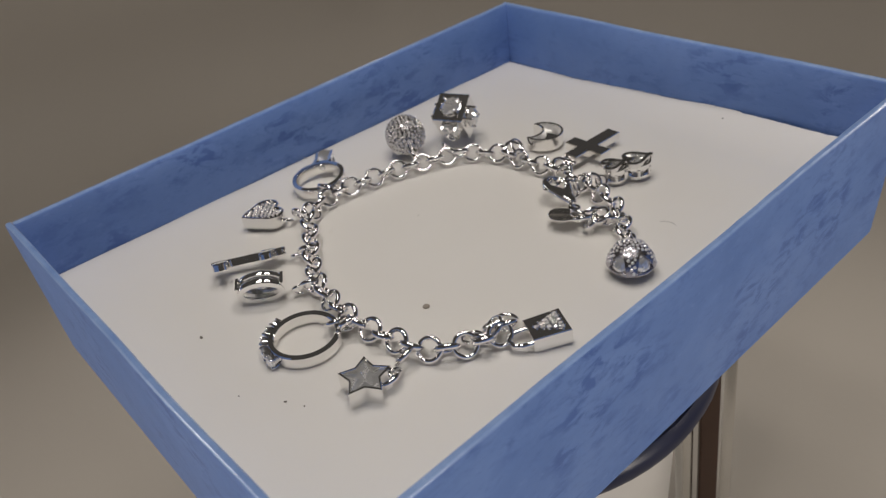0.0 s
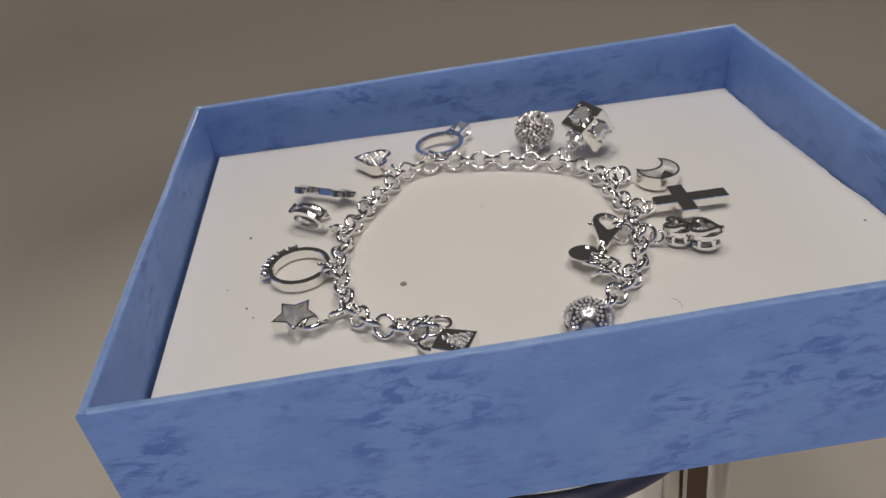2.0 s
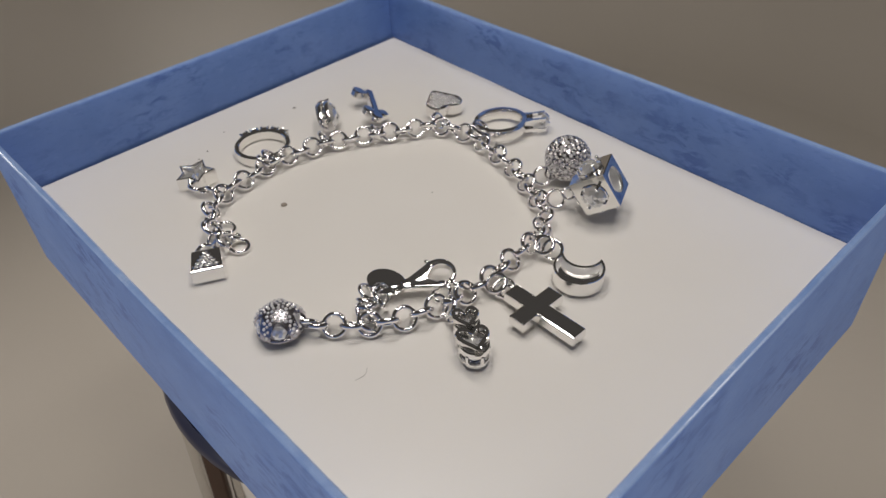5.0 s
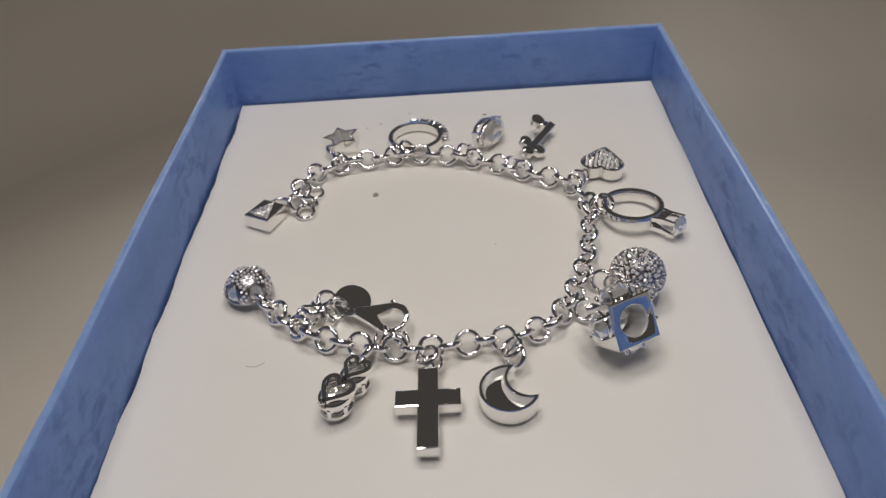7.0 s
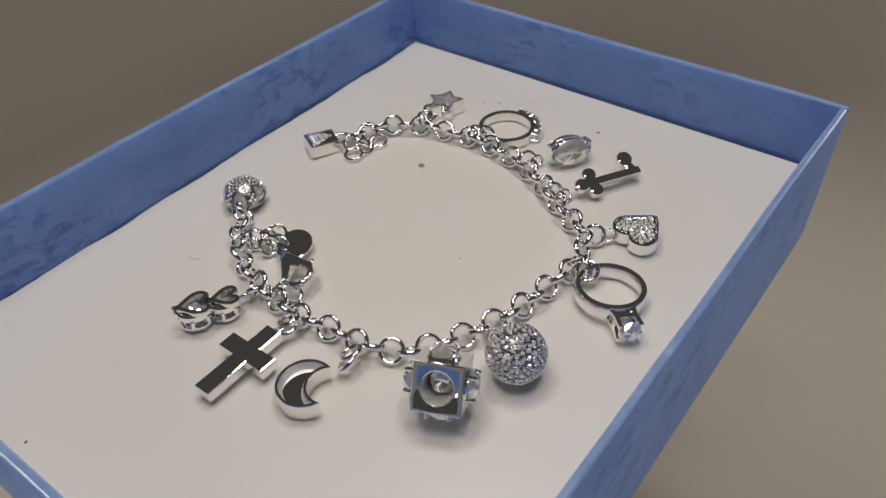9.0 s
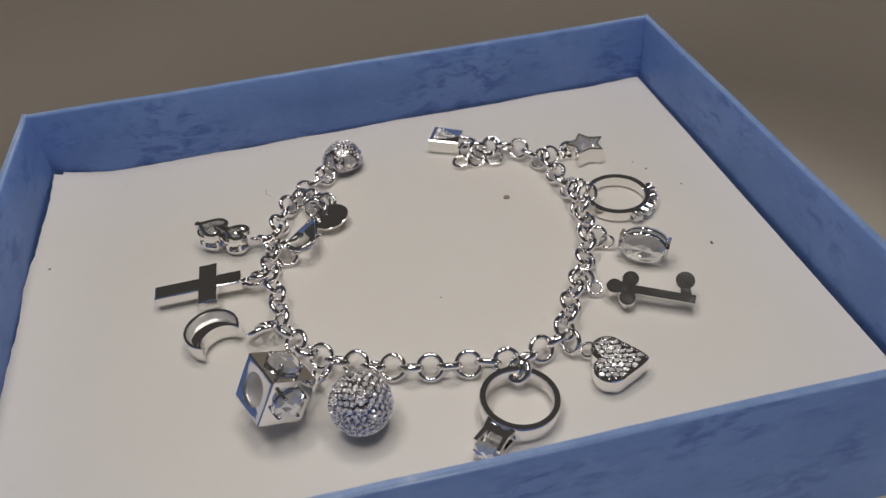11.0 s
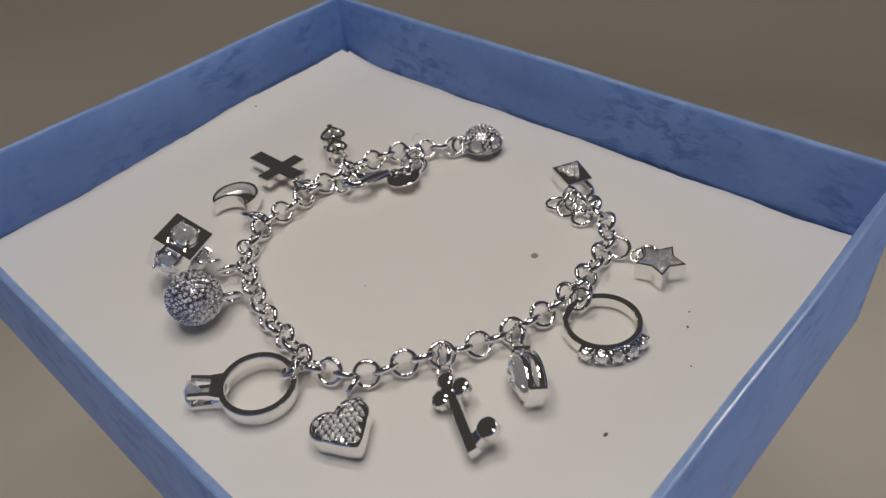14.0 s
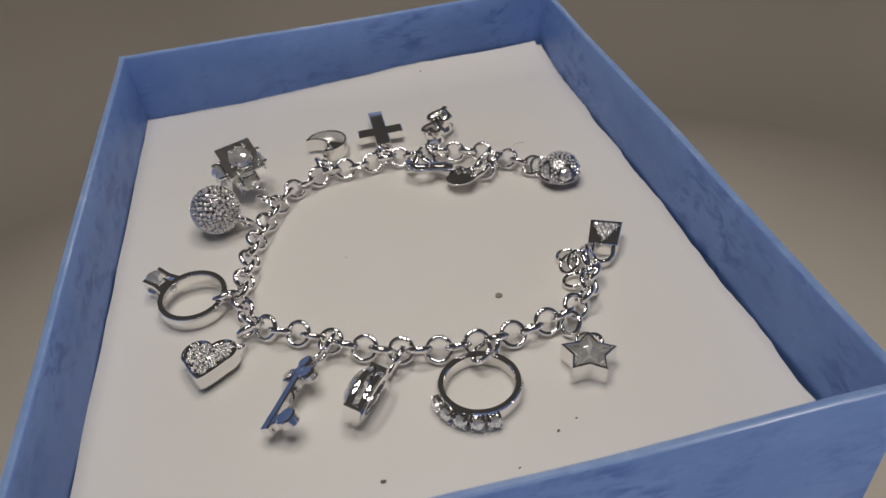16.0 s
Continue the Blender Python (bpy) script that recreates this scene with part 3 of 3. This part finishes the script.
# ring with a row of five stones
bm = bmesh.new()
lathe(bm, [(6.5, 0.1), (7.4, 0.1), (7.6, 0.35), (7.6, 2.65), (7.4, 2.9), (6.5, 2.9), (6.3, 2.65), (6.3, 0.35)], 56, closed=True)
band = part("ring_charm", bm, SILVER_FLAT, bracelet, "small silver finger ring with a row of five crystals", at(-8.8, 23.5, 0.1, 0, 0, 53))
for k in range(5):
    a = (k - 2) * 20
    m = Matrix.Rotation(radians(a), 4, "Z") @ at(8.7, 0, 1.55, 0, 90, 0)
    stone(band, 1.35, m)
    bm = bmesh.new()
    for sy in (-1, 1):
        for sz in (-1, 1):
            bmesh.ops.create_cone(bm, cap_ends=True, segments=8, radius1=0.36, radius2=0.32, depth=1.3, matrix=Matrix.Translation((sz * 0.95, sy * 0.95, -0.4)))
            ball_mesh(bm, 0.38, Matrix.Translation((sz * 0.92, sy * 0.92, 0.3)))
    bmesh.ops.create_cone(bm, cap_ends=True, segments=14, radius1=0.95, radius2=1.35, depth=1.3, matrix=Matrix.Translation((0, 0, -0.85)))
    part("setting", bm, SILVER, band, "", m)

# key, leaning on its side
bm = bmesh.new()
slab(bm, [(-0.5, -0.95), (12.7, -0.95), (12.7, 0.95), (-0.5, 0.95)], 0, 2.1, 0.25)
slab(bm, [(9.6, 0.8), (11.9, 0.8), (11.3, 2.6), (9.3, 2.6)], 0.08, 2.02, 0.2)
slab(bm, circle(10.2, 3.7, 1.95, 24), 0.05, 2.15, 0.3)
key = part("key_charm", bm, SILVER_FLAT, bracelet, "small silver key with a clover bow", at(22.3, 13.7, 2.1, 26, 1, 59.5), sharp=20)
bm = bmesh.new()
slab(bm, circle(-0.3, 2.15, 1.75, 24), 0.0, 2.2, 0.5)
slab(bm, circle(-0.3, -2.05, 1.75, 24), 0.02, 2.22, 0.5)
slab(bm, circle(-3.2, 0, 1.7, 24), 0.04, 2.24, 0.5)
slab(bm, circle(-1.2, 0, 1.5, 24), 0.06, 2.14, 0.25)
part("clover_bow", bm, SILVER_FLAT, key, sharp=20)

# oval stone in a deep open mount, lying on its side
m = at(12.5, 20.6, 4.2) @ Matrix.Rotation(radians(55), 4, "Z") @ Matrix.Rotation(radians(76), 4, "X")
bm = bmesh.new()
ell = lambda s, z: [((3.5 * 1.5 - 3.5 + 3.5 * s) * math.cos(2 * math.pi * i / 32), 3.5 * s * math.sin(2 * math.pi * i / 32), z) for i in range(32)]
for lo, hi in ((-3.0, -1.9), (-0.9, 0.3)):
    loops_mesh(bm, [ell(0.86, lo), ell(0.97, lo), ell(1.0, lo + 0.15), ell(1.0, hi - 0.15), ell(0.97, hi), ell(0.88, hi), ell(0.86, lo)], False, False)
for sx in (-1, 1):
    bmesh.ops.create_cube(bm, size=1, matrix=Matrix.Translation((sx * 4.95, 0, -1.35)) @ Matrix.Diagonal((0.7, 4.2, 3.3, 1)))
loops_mesh(bm, [ell(0.97, -3.05), ell(0.97, -3.3), ell(0.6, -3.3), ell(0.6, -3.05), ell(0.97, -3.05)], False, False)
oval = part("crystal_charm", bm, SILVER, bracelet, "oval clear crystal in a deep silver mount", m)
stone(oval, 3.15, at(0, 0, 0.2), 1.55, "oval clear faceted crystal")

# star
def star_outline(r_out, r_in):
    return [((r_out if i % 2 == 0 else r_in) * math.cos(math.pi * i / 5), (r_out if i % 2 == 0 else r_in) * math.sin(math.pi * i / 5)) for i in range(10)]


bm = bmesh.new()
tray(bm, lambda d: inset(star_outline(5.3, 3.1), d), 0, 4.1, 0.42, 1.6, 0.05, 0.12)
star = part("star_charm", bm, SILVER_FLAT, bracelet, "five-pointed silver star set with a bright faceted crystal", at(-29.2, 23.3, 0.12, 0, 2, 180), sharp=16)
bm = bmesh.new()
rim_ = [bm.verts.new((x, y, 3.55 if i % 2 == 0 else 2.75)) for i, (x, y) in enumerate(star_outline(4.6, 2.65))]
ridge_ = [bm.verts.new((x, y, 3.0 if i % 2 == 0 else 3.9)) for i, (x, y) in enumerate(star_outline(2.5, 1.45))]
low_ = [bm.verts.new((x, y, 2.3)) for x, y in star_outline(4.5, 2.55)]
mid_ = bm.verts.new((0, 0, 3.3))
for i in range(10):
    k = (i + 1) % 10
    bm.faces.new((rim_[i], rim_[k], ridge_[i]))
    bm.faces.new((rim_[k], ridge_[k], ridge_[i]))
    bm.faces.new((ridge_[i], ridge_[k], mid_))
    bm.faces.new((low_[i], low_[k], rim_[k], rim_[i]))
bm.faces.new(low_[::-1])
part("crystal", bm, CRYSTAL, star, "bright faceted star crystal", None, smooth=False)

# padlock
bm = bmesh.new()
slab(bm, [(-3.9, -3.2), (3.9, -3.5), (3.9, 3.5), (-3.9, 3.2)], 0, 3.7, 0.3)
lock = part("padlock_charm", bm, SILVER_FLAT, bracelet, "small silver padlock with a triangle of tiny crystals", at(-45.2, -9.7, 0.2, 0, -3, -117), sharp=20)
bm = bmesh.new()
pts = [(-3.6, 2.2), (-5.8, 2.2), (-7.4, 1.4), (-8.0, 0), (-7.4, -1.4), (-5.8, -2.2), (-3.6, -2.2)]
rows = []
for i, (x, y) in enumerate(pts):
    q = Vector(pts[min(i + 1, 6)]) - Vector(pts[max(i - 1, 0)])
    side = Vector((-q.y, q.x)).normalized()
    rows.append([(x + side.x * 0.6 * math.cos(b), y + side.y * 0.6 * math.cos(b), 1.9 + 0.6 * math.sin(b)) for b in [2 * math.pi * k / 10 for k in range(10)]])
loops_mesh(bm, rows)
part("shackle", bm, SILVER, lock)
pave(lock, [((-2.2 + 1.15 * r, (c - r / 2) * 1.08, 3.72), (0, 0, 1)) for r in range(5) for c in range(r + 1)], 0.92, beads=True)

# cross
bm = bmesh.new()
slab(bm, [(9.2, -1.95), (9.2, 1.95), (-0.05, 1.95), (-0.05, 6.05), (-4.0, 6.05), (-4.0, 1.95), (-9.2, 1.95), (-9.2, -1.95), (-4.0, -1.95), (-4.0, -6.05), (-0.05, -6.05), (-0.05, -1.95)], 0.4, 3.0, 0.3)
part("cross_charm", bm, SILVER_FLAT, bracelet, "plain flat silver cross", at(-4.8, -73.5, 0.95, 0, 0.5, -90.0), sharp=20)

# crescent moon
def moon_outline(d):
    """A crescent: a disc with a smaller disc cut from its side, drawn in by d."""
    r0, r1, c = 5.6 - d, 4.15 + d, Vector((4.0, 2.2))
    gap = c.length
    along_c = (gap * gap + r0 * r0 - r1 * r1) / (2 * gap)
    up_c = math.sqrt(max(0.01, r0 * r0 - along_c * along_c))
    base = math.atan2(c.y, c.x)
    half_out, half_in = math.atan2(up_c, along_c), math.atan2(up_c, along_c - gap)
    out = [(r0 * math.cos(base + half_out + (2 * math.pi - 2 * half_out) * i / 29), r0 * math.sin(base + half_out + (2 * math.pi - 2 * half_out) * i / 29)) for i in range(30)]
    for i in range(1, 17):
        a = base - half_in - (2 * math.pi - 2 * half_in) * i / 17
        out.append((c.x + r1 * math.cos(a), c.y + r1 * math.sin(a)))
    return out


bm = bmesh.new()
loops_mesh(bm, [[(x, y, z) for x, y in moon_outline(d)] for d, z in ((0.1, 0), (0, 0.15), (0, 3.55), (0.1, 3.7), (0.55, 3.7), (0.62, 3.6), (0.85, 2.0))])
moon = part("moon_charm", bm, SILVER_FLAT, bracelet, "hollow silver crescent moon", at(10.1, -70.5, 0.7, 0, 0, 0), sharp=22)
# added matte strip: gives the polished inner wall its lit brightness
bm = bmesh.new()
loops_mesh(bm, [[(x, y, z) for x, y in moon_outline(d)] for d, z in ((0.66, 3.5), (0.8, 2.6), (1.2, 2.03), (0.9, 2.02))], False, False)
part("inner_wall", bm, MATTE_SILVER, moon, "inner wall, its lit look put into a matte finish")

# two hearts in line, with stones beneath
dh_m = at(-20.4, -68.3, 0.5, 0, -3, -121) @ Matrix.Diagonal((1.06, 0.92, 1.02, 1))
bm = bmesh.new()
h1 = [(x - 3.0, y) for x, y in heart_outline(6.2, 6.4, 28)]
h2 = [(x + 2.9, y) for x, y in heart_outline(7.4, 7.4, 28)]
for h, dz in ((h1, 0.0), (h2, 0.03)):
    a, b = inset(h, 0.15), inset(h, 0.95)
    loops_mesh(bm, [[(x, y, z + dz) for x, y in lp] for lp, z in ((a, 4.2), (h, 4.35), (h, 5.35), (a, 5.5), (inset(h, 0.82), 5.5), (b, 5.35), (b, 4.2), (a, 4.2))], False, False)
double = part("double_heart_charm", bm, SILVER_FLAT, bracelet, "two open silver hearts in line over clear crystals", dh_m)
for cx, r in ((-3.0, 2.7), (2.6, 3.1)):
    bm = bmesh.new()
    lathe(bm, [(r * 0.45, 0.1), (r * 0.85, 0.1), (r, 0.5), (r + 0.1, 1.3), (r - 0.3, 1.3), (r * 0.4, 0.6)], 24, Matrix.Translation((cx, 0, 0)), closed=True)
    part("cup", bm, SILVER, double)
    bm = bmesh.new()
    lathe(bm, [(r - 0.35, 2.9), (r + 0.1, 2.9), (r + 0.15, 4.15), (r - 0.35, 4.15)], 24, Matrix.Translation((cx, 0, 0)), closed=True)
    part("collar", bm, SILVER, double)
    for k in range(6):
        a = radians(60 * k + 15)
        bm = bmesh.new()
        bmesh.ops.create_cone(bm, cap_ends=True, segments=8, radius1=0.42, radius2=0.42, depth=2.0)
        part("post", bm, SILVER, double, "", at(cx + (r - 0.12) * math.cos(a), (r - 0.12) * math.sin(a), 2.1))
    stone(double, r - 0.55, at(cx, 0, 3.0))

# openwork dome: a pierced shell set with tiny stones, a clear stone in each arch
dome_m = at(-44.3, -37.3, 2.0) @ Matrix.Scale(1.03, 4)
D_R, D_H, ARCHES = 5.2, 4.9, 5


def arch(az):
    """How high the opening reaches at this angle round the dome, in degrees."""
    d = abs((az - 20 + 180 / ARCHES) % (360 / ARCHES) - 180 / ARCHES)
    return 52 * math.sqrt(1 - (d / 23) ** 2) if d < 23 else 0


def on_dome(az, el, grow=0.0):
    e, a = radians(el), radians(az)
    return Vector(((D_R + grow) * math.cos(e) * math.cos(a), (D_R + grow) * math.cos(e) * math.sin(a), 0.3 + (D_H + grow) * math.sin(e)))


bm = bmesh.new()
outer_v, inner_v = {}, {}
for i in range(120):
    lo = max(4.0, arch(i * 3))
    for j in range(13):
        el = lo + (88 - lo) * j / 12
        outer_v[i, j], inner_v[i, j] = bm.verts.new(on_dome(i * 3, el)), bm.verts.new(on_dome(i * 3, el, -0.7))
for i in range(120):
    k = (i + 1) % 120
    for j in range(12):
        bm.faces.new((outer_v[i, j], outer_v[k, j], outer_v[k, j + 1], outer_v[i, j + 1]))
        bm.faces.new((inner_v[i, j], inner_v[i, j + 1], inner_v[k, j + 1], inner_v[k, j]))
    bm.faces.new((outer_v[i, 0], inner_v[i, 0], inner_v[k, 0], outer_v[k, 0]))
bm.faces.new([outer_v[i, 12] for i in range(120)])
ring_mesh(bm, 4.5, 0.45, 10, 40, m=Matrix.Translation((0, 0, 0.3)))
dome = part("dome_charm", bm, GREY_SILVER, bracelet, "openwork silver dome set with tiny crystals", dome_m)
spots = []
for i in range(210):
    el = math.degrees(math.asin((i + 0.5) / 210))
    az = (i * 137.508) % 360
    if el > 8 and el > arch(az) + 7 and abs(arch(az + 8) - el) > 0 and el > arch(az + 7) + 3 and el > arch(az - 7) + 3:
        p = on_dome(az, el)
        spots.append((p, (p.x, p.y, p.z)))
pave(dome, spots, 0.72)
for k in range(ARCHES):
    a = 20 + 360 / ARCHES * k
    stone(dome, 1.75, Matrix.Rotation(radians(a), 4, "Z") @ at(3.75, 0, 1.9, 0, 66, 0))

# ball covered in tiny stones
bm = bmesh.new()
ball_mesh(bm, 5.35, None, 28, 18)
ball = part("ball_charm", bm, GREY_SILVER, bracelet, "silver ball covered in tiny sparkling crystals", at(38.5, -43.7, 6.1, 68, 0, 25))
count = 300
spots = []
for i in range(count):
    z = 1 - 2 * (i + 0.5) / count
    r, a = math.sqrt(1 - z * z), i * 2.39996
    nrm = Vector((r * math.cos(a), r * math.sin(a), z))
    nrm = (nrm + Vector((rng.uniform(-0.05, 0.05), rng.uniform(-0.05, 0.05), rng.uniform(-0.05, 0.05)))).normalized()
    spots.append((nrm * 5.42, nrm))
pave(ball, spots, 0.95)
bm = bmesh.new()
for i in range(900):
    z = 1 - 2 * (i + 0.5) / 900
    r, a = math.sqrt(1 - z * z), i * 2.39996 + 1.1
    a += rng.uniform(-0.06, 0.06)
    ball_mesh(bm, rng.uniform(0.18, 0.30), Matrix.Translation((5.6 * r * math.cos(a), 5.6 * r * math.sin(a), 5.6 * z)), 6, 4)
tagged(part("beading", bm, SILVER, ball), kind="stuff")

# cube set with large stones, tilted on its edge
cx = Vector((8.6, 4.0, 0.0)).normalized()
cy = Vector((-3.9, 6.6, -4.9))
cy = (cy - cx * cy.dot(cx)).normalized()
cz = cx.cross(cy)
centre = Vector((32.4, -58.0, 8.1))
cube_m = Matrix.Translation(centre * MM) @ Matrix((cx, cy, cz)).transposed().to_4x4()
bm = bmesh.new()
half = 4.55
rows_n = 32
hole = lambda r, y: [(r * math.cos(2 * math.pi * i / rows_n), y, r * math.sin(2 * math.pi * i / rows_n)) for i in range(rows_n)]


def square(s, y):
    out = []
    for i in range(rows_n):
        a = 2 * math.pi * i / rows_n
        k = s / max(abs(math.cos(a)), abs(math.sin(a)))
        out.append((k * math.cos(a), y, k * math.sin(a)))
    return out


loops_mesh(bm, [hole(3.1, half - 0.9), hole(3.1, -half + 0.1), hole(3.25, -half), square(half - 0.2, -half), square(half, -half + 0.2), square(half, half - 0.2), square(half - 0.2, half), hole(3.1, half)], False, False)
bmesh.ops.remove_doubles(bm, verts=bm.verts, dist=0.001)
dice = part("cube_charm", bm, SILVER_FLAT, bracelet, "silver cube set with large clear crystals, one face open", cube_m)
for face in (Matrix(), Matrix.Rotation(radians(90), 4, "Y"), Matrix.Rotation(radians(-90), 4, "Y"), Matrix.Rotation(radians(180), 4, "Y"), Matrix.Rotation(radians(-90), 4, "X")):
    m = face @ Matrix.Translation((0, 0, (half + 0.55) * MM))
    stone(dice, 2.9, m)
    bm = bmesh.new()
    ring_mesh(bm, 2.85, 0.3, 8, 28, m=Matrix.Translation((0, 0, -0.45)))
    for k in range(4):
        a = radians(45 + 90 * k)
        bmesh.ops.create_cone(bm, cap_ends=True, segments=8, radius1=0.45, radius2=0.35, depth=1.9, matrix=Matrix.Translation((2.85 * math.cos(a), 2.85 * math.sin(a), 0.1)))
        ball_mesh(bm, 0.45, Matrix.Translation((2.75 * math.cos(a), 2.75 * math.sin(a), 1.0)))
    part("setting", bm, SILVER, dice, "", m)

# added matte tube in place of light bouncing about in the opening
bm = bmesh.new()
lathe(bm, [(2.88, -3.9), (3.06, -3.9), (3.06, 4.2), (2.88, 4.2)], 32, Matrix.Rotation(radians(-90), 4, "X"), closed=True)
part("lining", bm, MATTE_SILVER, dice, "lining of the round opening, bounced light put into its matte finish")
stone(dice, 2.75, at(0, 1.2, 0, 90, 0, 0))

# lobster clasp and oval tag
bm = bmesh.new()
tear = lambda x0, cx_, r, n=22: [(x0, 0.0)] + [(cx_ + r * math.cos(radians(a)), r * math.sin(radians(a))) for a in [-118 + 236 * i / (n - 2) for i in range(n - 1)]]
outer = [(-7.4, -0.9), (-5.2, -1.5)] + tear(-7.6, 0.6, 3.5)[1:] + [(-5.2, 1.5), (-7.4, 0.9)]
hole_c = [(-2.2, -0.1), (-1.8, -0.5)] + tear(-4.1, 0.9, 2.25)[1:] + [(-1.8, 0.5), (-2.2, 0.1)]
hole_c = [(x, y - 0.25) for x, y in hole_c]
up = lambda loop, z: [(x, y, z) for x, y in loop]
wide = [(x + (0.12 if x > 1 else 0.0), y * 1.12) for x, y in hole_c]
loops_mesh(bm, [up(hole_c, -1.1), up(inset(outer, 0.5), -1.3), up(outer, -0.8), up(outer, 0.85), up(inset(outer, 0.15), 1.15), up(inset(outer, 0.4), 1.3), up(wide, 1.3), up(hole_c, 1.1), up(hole_c, -1.1)], False, False)
clasp = part("lobster_clasp", bm, SILVER_FLAT, bracelet, "silver lobster clasp", at(-12.7, -50.2, 3.7) @ Matrix.Rotation(radians(-22), 4, "Z") @ Matrix.Rotation(radians(-4), 4, "Y") @ Matrix.Rotation(radians(14), 4, "X") @ Matrix.Diagonal((1.06, 1.06, 0.75, 1)))
bm = bmesh.new()
ring_mesh(bm, 0.85, 0.35, 8, 16, m=Matrix.Translation((-8.9, 0, 0)))
ball_mesh(bm, 0.5, Matrix.Translation((-0.6, 3.7, 0.2)), 10, 8)
bmesh.ops.create_cone(bm, cap_ends=True, segments=8, radius1=0.45, radius2=0.2, depth=0.8, matrix=Matrix.Translation((-0.9, 3.9, 0.2)) @ Matrix.Rotation(radians(-90), 4, "X"))
part("trigger", bm, SILVER, clasp)
bm = bmesh.new()
slab(bm, [(3.9 * math.cos(radians(a)), 4.4 * math.sin(radians(a))) for a in range(0, 360, 12)], 0, 0.6, 0.15)
part("oval_tag", bm, SILVER_FLAT, bracelet, "plain oval silver tag", at(-21.0, -43.1, 2.4, 8, 4, 20), sharp=20)

# ---- small marks on the card ----
Mark = namedtuple("Mark", "x y r")
bm = bmesh.new()
lathe(bm, [(0.1, 0.03), (0.72, 0.03), (0.8, 0.12), (0.7, 0.30), (0.1, 0.36)], 16)
tagged(part("crumb", bm, CRUMB, None, "", at(-18.8, -0.6, 0)), "tiny brownish crumb on the white card", "crumb")
for k, mk in enumerate((Mark(11.1, 37.6, 0.42), Mark(-19.4, 35.6, 0.28), Mark(-22.8, -108.0, 0.3), Mark(-23.2, 33.8, 0.22), Mark(-11.0, 41.0, 0.2), Mark(10.5, -23.5, 0.18))):
    bm = bmesh.new()
    ball_mesh(bm, mk.r, Matrix.Diagonal((1.3, 0.8, 0.4, 1)), 8, 6)
    tagged(part("dust_speck", bm, SPECK, None, "", at(mk.x, mk.y, card_z(mk.x, mk.y) + mk.r * 0.3, 0, 0, 50 * k)), "tiny dark speck of dust on the card", "speck", group="dust on the card")

# a fine dark hair lying on the card
bm = bmesh.new()
hair = [(-41.6, -57.9), (-40.6, -58.2), (-39.6, -58.2), (-38.7, -57.8), (-38.0, -57.1)]
loops_mesh(bm, [[(x, y + 0.04 * math.cos(b), 0.05 + 0.04 * math.sin(b)) for b in [math.pi * k / 3 for k in range(6)]] for x, y in hair])
tagged(part("hair", bm, SPECK), "fine dark hair lying on the white card", "hair")


# a tiny folded scrap of paper beside the chain
bm = bmesh.new()
loops_mesh(bm, [[(-1.5, -1.0, 0.05), (1.4, -1.1, 0.05), (1.4, -1.1, 0.25), (-1.5, -1.0, 0.25)], [(-1.3, 0.3, 0.35), (1.5, 0.2, 0.3), (1.5, 0.2, 0.5), (-1.3, 0.3, 0.55)], [(-1.0, 1.0, 1.3), (1.1, 1.1, 1.2), (1.0, 1.25, 1.3), (-1.0, 1.2, 1.4)]])
tagged(part("paper_scrap", bm, PAPER, None, "", at(17.4, -55.8, 0.0, 0, 0, 20) @ Matrix.Scale(0.75, 4)), "tiny folded white paper scrap by the chain", "scrap")
